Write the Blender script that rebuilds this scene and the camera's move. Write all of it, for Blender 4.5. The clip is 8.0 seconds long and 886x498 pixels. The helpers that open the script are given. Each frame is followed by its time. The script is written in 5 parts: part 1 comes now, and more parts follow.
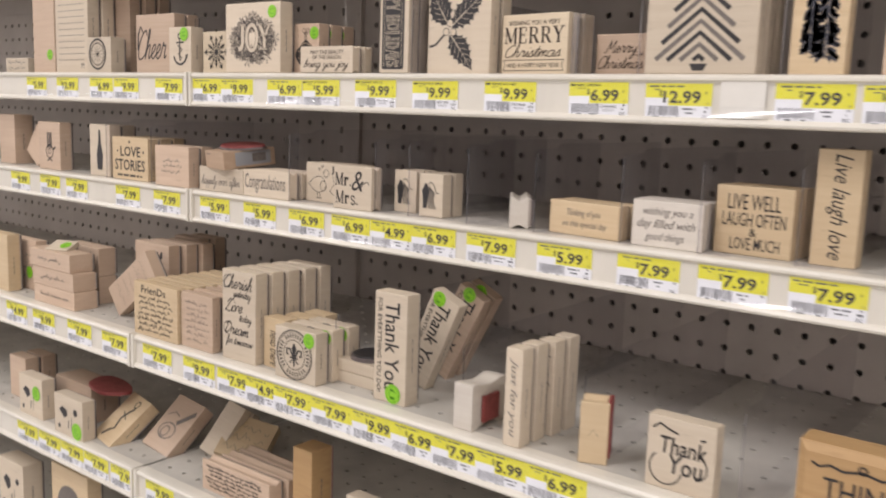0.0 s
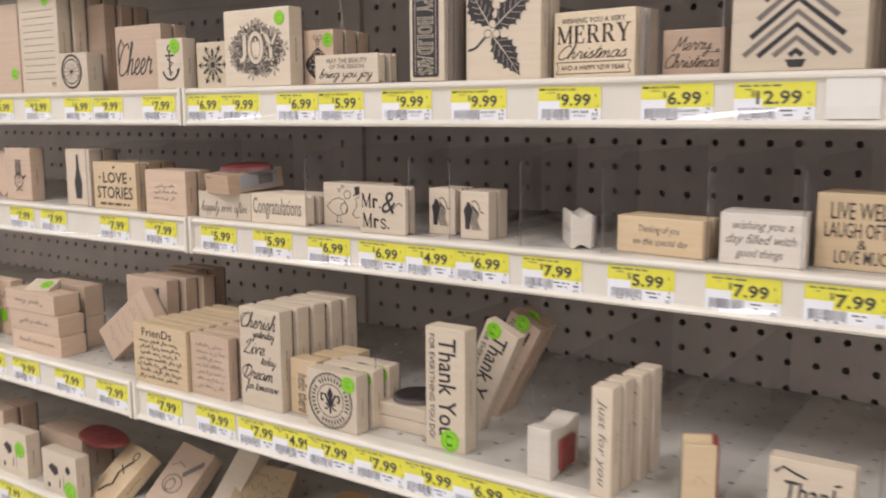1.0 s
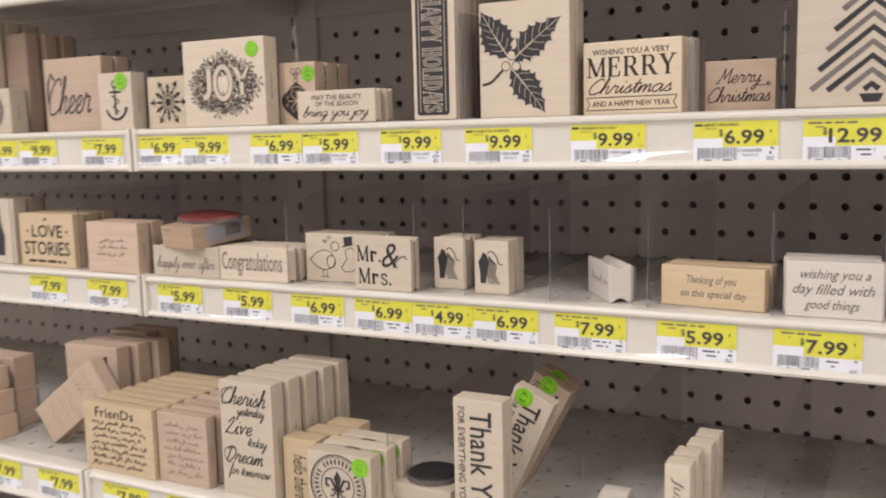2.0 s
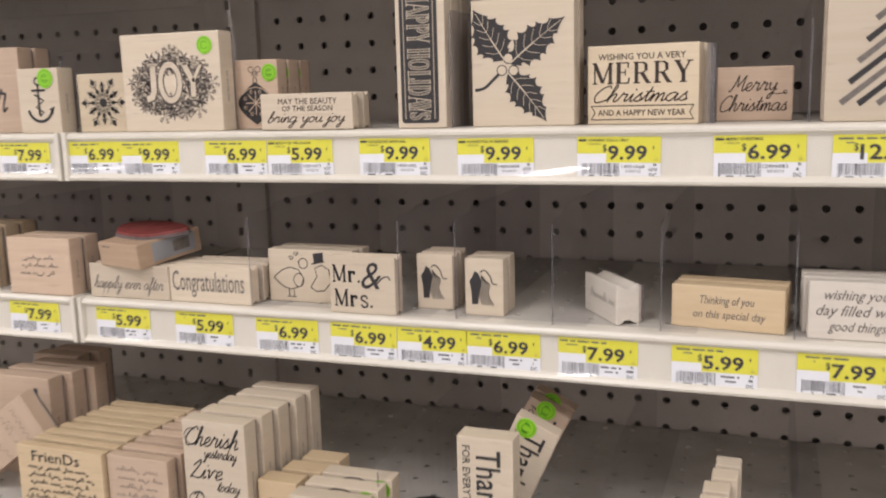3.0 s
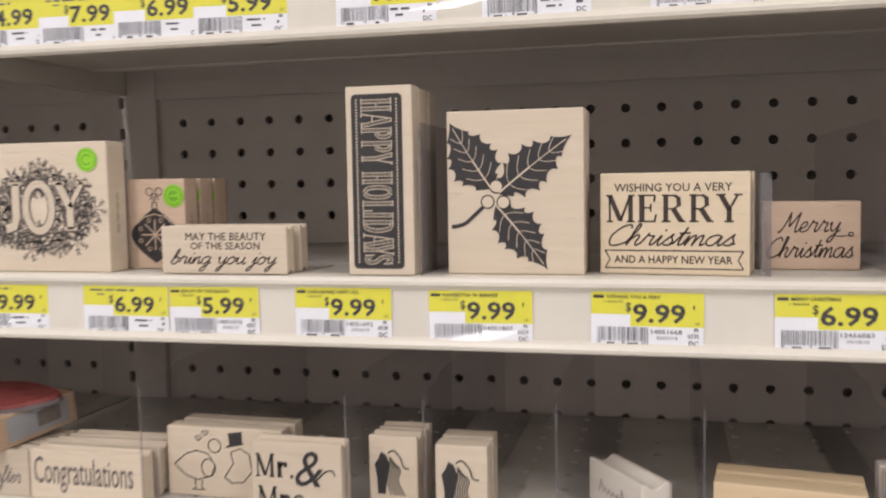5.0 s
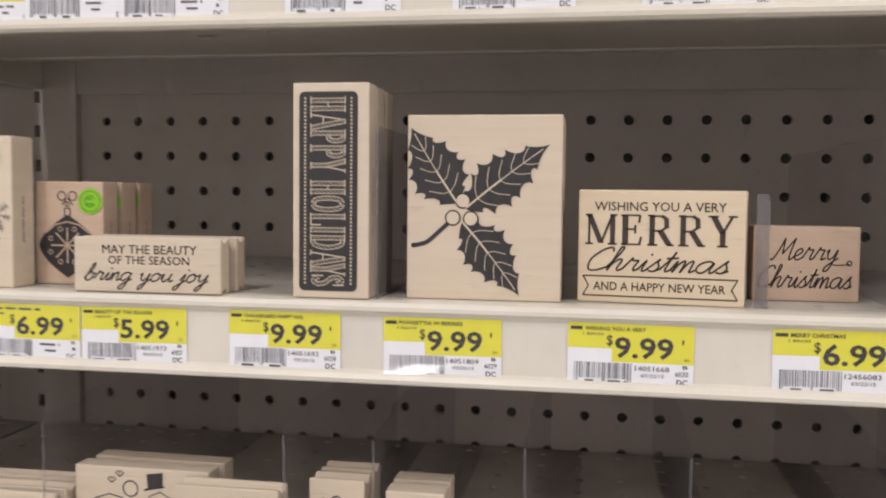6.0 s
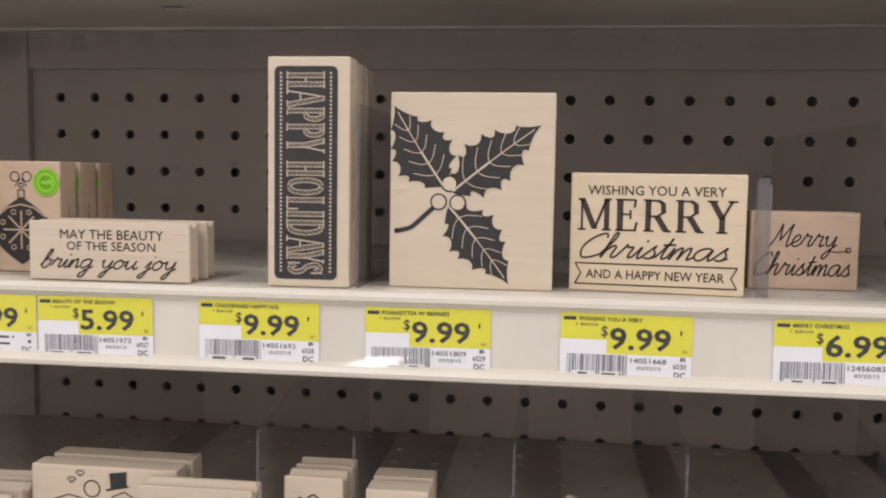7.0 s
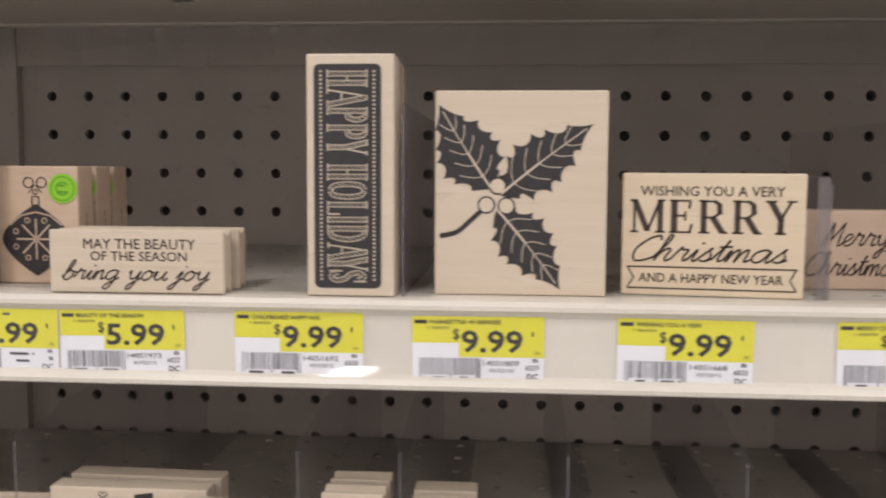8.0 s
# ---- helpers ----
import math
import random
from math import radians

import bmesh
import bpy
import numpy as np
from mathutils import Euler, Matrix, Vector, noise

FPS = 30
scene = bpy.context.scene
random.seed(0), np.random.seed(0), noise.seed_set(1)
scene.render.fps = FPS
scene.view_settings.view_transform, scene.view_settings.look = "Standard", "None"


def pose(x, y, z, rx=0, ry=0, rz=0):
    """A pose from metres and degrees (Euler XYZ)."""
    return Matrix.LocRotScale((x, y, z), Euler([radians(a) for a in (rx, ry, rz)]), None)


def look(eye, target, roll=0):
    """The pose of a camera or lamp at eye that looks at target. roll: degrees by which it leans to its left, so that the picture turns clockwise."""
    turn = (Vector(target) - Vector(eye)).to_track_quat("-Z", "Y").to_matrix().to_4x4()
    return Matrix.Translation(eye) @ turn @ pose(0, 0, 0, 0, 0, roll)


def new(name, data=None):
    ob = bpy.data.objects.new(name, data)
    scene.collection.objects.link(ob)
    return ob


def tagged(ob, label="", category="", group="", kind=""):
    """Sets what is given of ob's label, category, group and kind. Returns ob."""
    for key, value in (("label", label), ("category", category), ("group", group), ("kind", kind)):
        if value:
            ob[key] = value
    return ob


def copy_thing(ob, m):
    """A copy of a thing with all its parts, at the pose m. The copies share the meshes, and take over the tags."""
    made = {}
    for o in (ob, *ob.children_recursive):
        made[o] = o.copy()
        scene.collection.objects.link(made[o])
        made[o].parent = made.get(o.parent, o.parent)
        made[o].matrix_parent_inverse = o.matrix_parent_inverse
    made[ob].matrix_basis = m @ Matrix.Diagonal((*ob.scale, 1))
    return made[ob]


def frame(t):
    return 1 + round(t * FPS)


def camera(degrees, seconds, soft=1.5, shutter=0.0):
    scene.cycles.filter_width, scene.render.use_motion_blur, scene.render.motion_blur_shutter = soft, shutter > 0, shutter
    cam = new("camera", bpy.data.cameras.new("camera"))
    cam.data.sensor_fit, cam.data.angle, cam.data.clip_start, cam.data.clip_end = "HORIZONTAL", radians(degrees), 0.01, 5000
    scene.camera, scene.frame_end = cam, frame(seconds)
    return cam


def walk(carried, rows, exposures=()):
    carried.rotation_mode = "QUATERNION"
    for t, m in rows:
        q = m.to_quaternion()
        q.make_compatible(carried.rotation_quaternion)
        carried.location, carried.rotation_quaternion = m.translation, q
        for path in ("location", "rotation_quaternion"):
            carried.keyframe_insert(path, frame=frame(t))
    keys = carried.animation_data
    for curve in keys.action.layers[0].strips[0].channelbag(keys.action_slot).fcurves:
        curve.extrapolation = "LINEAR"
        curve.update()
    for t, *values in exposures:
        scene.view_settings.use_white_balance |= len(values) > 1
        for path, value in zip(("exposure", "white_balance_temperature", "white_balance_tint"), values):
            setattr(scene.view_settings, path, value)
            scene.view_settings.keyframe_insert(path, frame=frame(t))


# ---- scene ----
cam = camera(52.19, 8.0, soft=2.0, shutter=0.9)
PATH = [
    (0, (0.5099, -0.6295, 1.4266), (-0.7038, 0.9307, 1.1224), 1.95),
    (0.5, (0.4530, -0.6218, 1.4270), (-0.7224, 0.9693, 1.1320), 1.34),
    (1, (0.3912, -0.6124, 1.4330), (-0.7280, 1.0179, 1.1341), -0.31),
    (1.5, (0.3257, -0.6030, 1.4412), (-0.7041, 1.0891, 1.1644), -0.74),
    (1.7, (0.2998, -0.5972, 1.4427), (-0.6831, 1.1270, 1.1957), -0.87),
    (3, (0.1748, -0.5633, 1.4791), (-0.5049, 1.2877, 1.1443), -1.55),
    (3.5, (0.1460, -0.5342, 1.4823), (-0.4679, 1.3420, 1.1613), -0.67),
    (4, (0.1245, -0.4978, 1.4920), (-0.4494, 1.4026, 1.2489), -0.63),
    (4.5, (0.1051, -0.4637, 1.5032), (-0.4127, 1.4595, 1.3204), -0.80),
    (5.8, (0.0764, -0.3863, 1.5041), (-0.2997, 1.5743, 1.3835), 0.05),
    (6, (0.0698, -0.3806, 1.5039), (-0.2617, 1.5881, 1.3844), 0.63),
    (6.5, (0.0632, -0.3709, 1.5030), (-0.2254, 1.6036, 1.3672), 0.94),
    (7, (0.0548, -0.3606, 1.5044), (-0.1825, 1.6189, 1.3443), 0.90),
    (7.5, (0.0405, -0.3520, 1.5069), (-0.1403, 1.6327, 1.3382), 0.90),
    (8, (0.0180, -0.3479, 1.5074), (-0.1305, 1.6390, 1.3344), 0.31),
]
walk(cam, [(t, look(eye, target, roll)) for t, eye, target, roll in PATH],
     exposures=[(0.0, 0.0), (4.5, -0.02), (6.0, -0.12), (8.0, -0.14)])

# ---- light: fluorescent fittings over the aisle ----
world = bpy.data.worlds.new("world")
scene.world = world
world.use_nodes = True
world.node_tree.nodes["Background"].inputs[0].default_value = (1.0, 0.95, 0.9, 1)
world.node_tree.nodes["Background"].inputs[1].default_value = 0.05
CEILING = 3.1
# near face of an unseen wall, added to bounce light into the shelves
AISLE = -2.2
# the fitting at x = -4.10 is unseen, added to brighten the far left
LAMPS = [(-4.10, -1.45), (-2.27, -1.45), (-0.44, -1.45), (1.39, -1.45), (3.22, -1.45)]
POWER = 19.6
for lx, ly in LAMPS:
    lamp = bpy.data.lights.new("tube_light", "AREA")
    lamp.shape, lamp.size, lamp.size_y = "RECTANGLE", 0.11, 1.2
    lamp.energy, lamp.color = POWER, (1.0, 0.955, 0.965)
    ob = new("tube_light", lamp)
    ob.matrix_world = pose(lx, ly, CEILING - 0.075)


# ---- materials ----
def material(name, rough=0.6, metal=0.0):
    m = bpy.data.materials.new(name)
    m.use_nodes = True
    n = m.node_tree.nodes
    b = n["Principled BSDF"]
    b.inputs["Roughness"].default_value = rough
    b.inputs["Metallic"].default_value = metal
    return m, n, m.node_tree.links, b


def noise_node(n, links, scale, detail=4.0, stretch=(1, 1, 1), seeded=False):
    co = n.new("ShaderNodeTexCoord")
    mp = n.new("ShaderNodeMapping")
    mp.inputs["Scale"].default_value = stretch
    links.new(co.outputs["Object"], mp.inputs["Vector"])
    tx = n.new("ShaderNodeTexNoise")
    tx.inputs["Scale"].default_value = scale
    tx.inputs["Detail"].default_value = detail
    if seeded:
        info = n.new("ShaderNodeObjectInfo")
        mul = n.new("ShaderNodeVectorMath")
        mul.operation = "SCALE"
        mul.inputs[0].default_value = (3.1, 7.7, 5.3)
        links.new(info.outputs["Random"], mul.inputs["Scale"])
        links.new(mul.outputs[0], mp.inputs["Location"])
    links.new(mp.outputs[0], tx.inputs["Vector"])
    return tx


def mixed(n, links, fac, a, b, lo=0.35, hi=0.65):
    r = n.new("ShaderNodeMapRange")
    r.inputs[1].default_value, r.inputs[2].default_value = lo, hi
    links.new(fac, r.inputs[0])
    mx = n.new("ShaderNodeMix")
    mx.data_type = "RGBA"
    links.new(r.outputs[0], mx.inputs[0])
    for k, v in ((6, a), (7, b)):
        if isinstance(v, tuple):
            mx.inputs[k].default_value = (*v, 1)
        else:
            links.new(v, mx.inputs[k])
    return mx.outputs[2]


def bumped(n, links, b, height, strength, distance=0.0004):
    bp = n.new("ShaderNodeBump")
    bp.inputs["Strength"].default_value = strength
    bp.inputs["Distance"].default_value = distance
    links.new(height, bp.inputs["Height"])
    links.new(bp.outputs[0], b.inputs["Normal"])


def wood(name, light, dark, rough=0.55):
    m, n, links, b = material(name, rough)
    grain = noise_node(n, links, 60, 6, (0.22, 1, 4.0), True)
    broad = noise_node(n, links, 14, 3, (0.5, 1, 1.6), True)
    fine = noise_node(n, links, 420, 3, (0.12, 1, 1.0), True)
    c1 = mixed(n, links, grain.outputs[0], light, dark, 0.32, 0.95)
    mid = tuple((p * 0.55 + q * 0.45) for p, q in zip(light, dark))
    c2 = mixed(n, links, broad.outputs[0], c1, mid, 0.48, 0.75)
    speck = tuple(q * 0.8 for q in dark)
    c3 = mixed(n, links, fine.outputs[0], c2, speck, 0.62, 0.95)
    hue = n.new("ShaderNodeHueSaturation")
    info = n.new("ShaderNodeObjectInfo")
    rng = n.new("ShaderNodeMapRange")
    rng.inputs[3].default_value, rng.inputs[4].default_value = 0.9, 1.08
    links.new(info.outputs["Random"], rng.inputs[0])
    links.new(rng.outputs[0], hue.inputs["Value"])
    links.new(c3, hue.inputs["Color"])
    links.new(hue.outputs[0], b.inputs["Base Color"])
    bumped(n, links, b, fine.outputs[0], 0.25, 0.0003)
    return m


MAPLE = wood("maple", (0.68, 0.578, 0.450), (0.60, 0.490, 0.365))
PINK_MAPLE = wood("pink_maple", (0.63, 0.475, 0.352), (0.54, 0.385, 0.275))
CREAM_MAPLE = wood("cream_maple", (0.69, 0.575, 0.415), (0.61, 0.485, 0.335))
TAN = wood("tan_wood", (0.50, 0.355, 0.245), (0.40, 0.27, 0.175))
YELLOW_MAPLE = wood("yellow_maple", (0.68, 0.525, 0.335), (0.59, 0.43, 0.255))
HONEY = wood("honey_wood", (0.56, 0.36, 0.17), (0.42, 0.24, 0.10))
WHITE_WOOD = wood("whitewashed_wood", (0.72, 0.66, 0.58), (0.64, 0.57, 0.49))


def coated(name, colour, rough, scale=30.0, change=0.88, bump=0.1, metal=0.0):
    m, n, links, b = material(name, rough, metal)
    big = noise_node(n, links, scale, 4)
    small = noise_node(n, links, scale * 14, 2)
    worn = tuple(c * change for c in colour)
    c1 = mixed(n, links, big.outputs[0], colour, worn, 0.42, 0.72)
    c2 = mixed(n, links, small.outputs[0], c1, tuple(c * change * 0.96 for c in colour), 0.62, 0.85)
    links.new(c2, b.inputs["Base Color"])
    r = n.new("ShaderNodeMapRange")
    r.inputs[3].default_value, r.inputs[4].default_value = rough * 0.8, min(1.0, rough * 1.25)
    links.new(big.outputs[0], r.inputs[0])
    links.new(r.outputs[0], b.inputs["Roughness"])
    bumped(n, links, b, small.outputs[0], bump, 0.0002)
    return m


STEEL = coated("almond_painted_steel", (0.79, 0.74, 0.645), 0.32, 18, 0.93, 0.05)
DECK = coated("worn_shelf_paint", (0.61, 0.575, 0.515), 0.42, 22, 0.80, 0.08)
PEG = coated("grey_brown_hardboard", (0.65, 0.576, 0.515), 0.5, 9, 0.86, 0.15)
HOLE_SHADE = coated("hole_shade_backing", (0.34, 0.30, 0.27), 0.8)
UPRIGHT = coated("dark_upright_steel", (0.20, 0.18, 0.165), 0.5)
TAPE = coated("yellowed_label_paper", (0.80, 0.765, 0.70), 0.4, 40, 0.96, 0.03)
PAPER = coated("white_label_paper", (0.90, 0.90, 0.94), 0.5, 40, 0.97, 0.03)
YELLOW = coated("yellow_label_print", (0.80, 0.75, 0.05), 0.5, 40, 0.96, 0.03)
INK = coated("black_ink", (0.033, 0.029, 0.030), 0.55, 200, 0.8)
BROWN_INK = coated("brown_black_ink", (0.050, 0.032, 0.025), 0.55, 200, 0.8)
GREY_INK = coated("worn_grey_ink", (0.20, 0.17, 0.15), 0.6, 300, 0.7)
BAR_INK = coated("faint_print_ink", (0.09, 0.09, 0.11), 0.55, 300, 0.8)
GREEN = coated("lime_green_sticker", (0.30, 0.66, 0.03), 0.4, 60, 0.93, 0.05)
GREEN_LINE = coated("dark_green_print", (0.13, 0.42, 0.02), 0.45)
RUBBER = coated("grey_rubber", (0.16, 0.13, 0.125), 0.7, 120, 0.7, 0.3)
RED_RUBBER = coated("red_rubber", (0.27, 0.055, 0.05), 0.55, 120, 0.7, 0.3)
CUSHION = coated("foam_cushion", (0.50, 0.43, 0.38), 0.85, 200, 0.85, 0.3)
BLUE = coated("grey_blue_label", (0.34, 0.34, 0.35), 0.45)
FLOOR = coated("vinyl_floor_tile", (0.80, 0.78, 0.75), 0.3, 3, 0.9, 0.02)
WALL = coated("painted_wall", (0.84, 0.83, 0.83), 0.7, 2, 0.94, 0.05)
CEIL = coated("ceiling_board", (0.75, 0.74, 0.72), 0.85, 6, 0.93, 0.2)


def clear(name, tint, gloss, rough):
    m = bpy.data.materials.new(name)
    m.use_nodes = True
    n, links = m.node_tree.nodes, m.node_tree.links
    n.remove(n["Principled BSDF"])
    t = n.new("ShaderNodeBsdfTransparent")
    t.inputs[0].default_value = (*tint, 1)
    g = n.new("ShaderNodeBsdfGlossy")
    g.inputs["Roughness"].default_value = rough
    g.inputs["Color"].default_value = (0.9, 0.9, 0.9, 1)
    d = n.new("ShaderNodeBsdfDiffuse")
    d.inputs[0].default_value = (0.6, 0.58, 0.58, 1)
    sc = noise_node(n, links, 90, 5, (1, 1, 0.15))
    r = n.new("ShaderNodeMapRange")
    r.inputs[1].default_value, r.inputs[2].default_value = 0.4, 0.8
    r.inputs[3].default_value, r.inputs[4].default_value = gloss * 0.9, gloss * 3.0
    links.new(sc.outputs[0], r.inputs[0])
    m1 = n.new("ShaderNodeMixShader")
    links.new(r.outputs[0], m1.inputs[0])
    links.new(t.outputs[0], m1.inputs[1])
    links.new(d.outputs[0], m1.inputs[2])
    m2 = n.new("ShaderNodeMixShader")
    m2.inputs[0].default_value = gloss
    links.new(m1.outputs[0], m2.inputs[1])
    links.new(g.outputs[0], m2.inputs[2])
    links.new(m2.outputs[0], n["Material Output"].inputs[0])
    return m


ACRYLIC = clear("scuffed_clear_acrylic", (0.965, 0.96, 0.965), 0.016, 0.12)
ACRYLIC_SCUFF = clear("heavily_scuffed_acrylic", (0.84, 0.83, 0.84), 0.042, 0.2)
ACRYLIC_EDGE = clear("acrylic_edge", (0.88, 0.87, 0.88), 0.03, 0.3)
COVER = clear("clear_label_cover", (0.99, 0.99, 0.99), 0.02, 0.045)


# ---- mesh helpers ----
def link_mesh(name, bm, mat, parent=None, label=""):
    me = bpy.data.meshes.new(name)
    bm.to_mesh(me)
    bm.free()
    me.materials.append(mat)
    ob = new(name, me)
    ob.parent = parent
    if label:
        ob["label"] = label
    return ob


def part(name, bm, mat, parent, label=""):
    return link_mesh(name, bm, mat, parent, label)


def add_box(bm, x0, x1, y0, y1, z0, z1, bevel=0.0, segments=2):
    r = bmesh.ops.create_cube(bm, size=1.0)
    vs = r["verts"]
    bmesh.ops.scale(bm, verts=vs, vec=(x1 - x0, y1 - y0, z1 - z0))
    bmesh.ops.translate(bm, verts=vs, vec=((x0 + x1) / 2, (y0 + y1) / 2, (z0 + z1) / 2))
    if bevel:
        es = list({e for v in vs for e in v.link_edges})
        bmesh.ops.bevel(bm, geom=es, offset=bevel, segments=segments, affect="EDGES", profile=0.6)


def box_mesh(*a, **k):
    bm = bmesh.new()
    add_box(bm, *a, **k)
    return bm


def add_profile(bm, pts, x0, x1):
    """A closed (y, z) outline drawn out along x."""
    a = [bm.verts.new((x0, y, z)) for y, z in pts]
    b = [bm.verts.new((x1, y, z)) for y, z in pts]
    k = len(pts)
    for i in range(k):
        bm.faces.new((a[i], a[(i + 1) % k], b[(i + 1) % k], b[i]))
    bm.faces.new(a[::-1])
    bm.faces.new(b)
    bmesh.ops.recalc_face_normals(bm, faces=bm.faces[:])


def perforated(name, x0, y0, nx, ny, pitch_x, pitch_y, radius, thick, mat, parent=None, sides=8):
    """A sheet in x, y with a round hole in the middle of every cell; its top lies at z = 0."""
    verts, faces = [], []
    ring = [(math.cos(2 * math.pi * (i + 0.5) / sides), math.sin(2 * math.pi * (i + 0.5) / sides)) for i in range(sides)]
    grid = {}

    def corner(i, j, low):
        key = (i, j, low)
        if key not in grid:
            grid[key] = len(verts)
            verts.append((x0 + i * pitch_x, y0 + j * pitch_y, -thick if low else 0.0))
        return grid[key]
    q = sides // 4
    for i in range(nx):
        for j in range(ny):
            cx, cy = x0 + (i + 0.5) * pitch_x, y0 + (j + 0.5) * pitch_y
            rings = []
            for low in (False, True):
                base = len(verts)
                verts.extend((cx + radius * c, cy + radius * s, -thick if low else 0.0) for c, s in ring)
                rings.append(base)
                cs = [corner(i + 1, j + 1, low), corner(i, j + 1, low), corner(i, j, low), corner(i + 1, j, low)]
                for k in range(4):
                    own = [base + (k * q + m) % sides for m in range(q)]
                    nxt = base + ((k + 1) * q) % sides
                    f1 = [cs[k]] + own[::-1]
                    f2 = [cs[k], cs[(k + 1) % 4], nxt, own[-1]]
                    for f in (f1, f2):
                        faces.append(tuple(f if not low else f[::-1]))
            for m in range(sides):
                a, b2 = rings[0] + m, rings[0] + (m + 1) % sides
                c, d = rings[1] + (m + 1) % sides, rings[1] + m
                faces.append((a, b2, c, d))
    me = bpy.data.meshes.new(name)
    me.from_pydata(verts, [], faces)
    me.materials.append(mat)
    ob = new(name, me)
    ob.parent = parent
    return ob


# ---- lettering and printed art ----
GLYPHS = {}


def lettering(text, shear=0.0, heavy=0.0):
    key = (text, shear, heavy)
    if key not in GLYPHS:
        cu = bpy.data.curves.new("letters", "FONT")
        cu.body, cu.shear, cu.offset, cu.resolution_u = text, shear, heavy, 2
        ob = bpy.data.objects.new("letters", cu)
        scene.collection.objects.link(ob)
        dg = bpy.context.evaluated_depsgraph_get()
        me = ob.evaluated_get(dg).to_mesh()
        vs = np.array([v.co[:2] for v in me.vertices]).reshape(-1, 2)
        fs = [tuple(p.vertices) for p in me.polygons]
        ob.evaluated_get(dg).to_mesh_clear()
        bpy.data.objects.remove(ob)
        bpy.data.curves.remove(cu)
        lo, hi = vs.min(0), vs.max(0)
        GLYPHS[key] = ((vs - lo) / np.maximum(hi - lo, 1e-6), fs, (hi - lo)[0] / max((hi - lo)[1], 1e-6))
    return GLYPHS[key]


class Art:
    """Flat print on a face w wide and h high: (u, v) from its lower left corner."""

    def __init__(self, w, h, lift=0.00025):
        self.w, self.h, self.lift, self.bm = w, h, lift, bmesh.new()

    def poly(self, pts):
        vs = [self.bm.verts.new((u * self.w - self.w / 2, -self.lift, v * self.h)) for u, v in pts]
        if len(vs) > 2:
            self.bm.faces.new(vs)

    def stroke(self, pts, width):
        """A line of even width (a share of the face's width) through the points."""
        w, h = self.w, self.h
        p = [Vector((u * w, v * h)) for u, v in pts]
        half = width * w / 2
        left, right = [], []
        for i, a in enumerate(p):
            d = (p[min(i + 1, len(p) - 1)] - p[max(i - 1, 0)])
            d = d.normalized() if d.length > 0 else Vector((1, 0))
            nrm = Vector((-d.y, d.x)) * half
            left.append(a + nrm)
            right.append(a - nrm)
        lv = [self.bm.verts.new((q.x - w / 2, -self.lift, q.y)) for q in left]
        rv = [self.bm.verts.new((q.x - w / 2, -self.lift, q.y)) for q in right]
        for i in range(len(p) - 1):
            self.bm.faces.new((lv[i], rv[i], rv[i + 1], lv[i + 1]))

    def disc(self, u, v, r, n=20, squash=1.0):
        k = self.w / self.h
        self.poly([(u + r * math.cos(2 * math.pi * i / n), v + r * k * squash * math.sin(2 * math.pi * i / n)) for i in range(n)])

    def ring(self, u, v, r, width, n=28, a0=0.0, a1=360.0, squash=1.0):
        k = self.w / self.h
        self.stroke([(u + r * math.cos(radians(a0 + (a1 - a0) * i / n)), v + r * k * squash * math.sin(radians(a0 + (a1 - a0) * i / n))) for i in range(n + 1)], width)

    def text(self, s, u0, v0, u1, v1, shear=0.0, heavy=0.0, turn=0, wave=0.0):
        """Lettering that fills the box (u0, v0) to (u1, v1); turn 90 reads downwards."""
        vs, fs, _ = lettering(s, shear, heavy)
        out = []
        for a, b in vs:
            b = b + wave * math.sin(a * 5.0)
            if turn == 90:
                a, b = b, 1 - a
            out.append(self.bm.verts.new(((u0 + a * (u1 - u0) - 0.5) * self.w, -self.lift, (v0 + b * (v1 - v0)) * self.h)))
        for f in fs:
            try:
                self.bm.faces.new([out[i] for i in f])
            except ValueError:
                pass

    def bars(self, rows, u0=0.12, u1=0.88, v0=0.15, v1=0.85, fill=0.5, seed=1, words=True):
        """Lines of writing too small to read, as broken bars."""
        rnd = random.Random(seed)
        step = (v1 - v0) / rows
        for r in range(rows):
            y = v1 - (r + 0.5) * step
            a, b = u0 + rnd.uniform(0, 0.08), u1 - rnd.uniform(0, 0.08)
            x = a
            while x < b:
                e = min(b, x + (rnd.uniform(0.06, 0.16) if words else b - x))
                t = step * fill / 2
                self.poly([(x, y - t), (e, y - t * rnd.uniform(0.8, 1.1)), (e, y + t * rnd.uniform(0.7, 1.1)), (x, y + t)])
                x = e + 0.03

    def scribble(self, rows, u0=0.1, u1=0.9, v0=0.12, v1=0.88, fill=0.5, seed=1, width=0.011):
        """Lines of handwriting too small to read: looping strokes, word by word."""
        rnd = random.Random(seed)
        step = (v1 - v0) / rows
        letter = step * fill * self.h / self.w * 0.62
        for r in range(rows):
            y = v1 - (r + 0.62) * step
            x, b = u0 + rnd.uniform(0, 0.08), u1 - rnd.uniform(0, 0.10)
            while x < b:
                pts, n = [], rnd.randint(3, 8)
                for i in range(n):
                    tall = rnd.choice((0.45, 0.45, 0.5, 1.0, 0.45, -0.4))
                    pts += [(x, y), (x + letter * 0.45, y + step * fill * tall), (x + letter * 0.75, y + step * fill * tall * 0.5)]
                    x += letter
                    if x > b:
                        break
                pts.append((x, y))
                self.stroke(pts, width)
                x += letter * 1.1

    def part(self, name, mat, parent, label="", at=(0, 0, 0)):
        for f in self.bm.faces:
            f.normal_update()
            if f.normal.y > 0:
                f.normal_flip()
        ob = part(name, self.bm, mat, parent, label)
        ob.location = at
        return ob


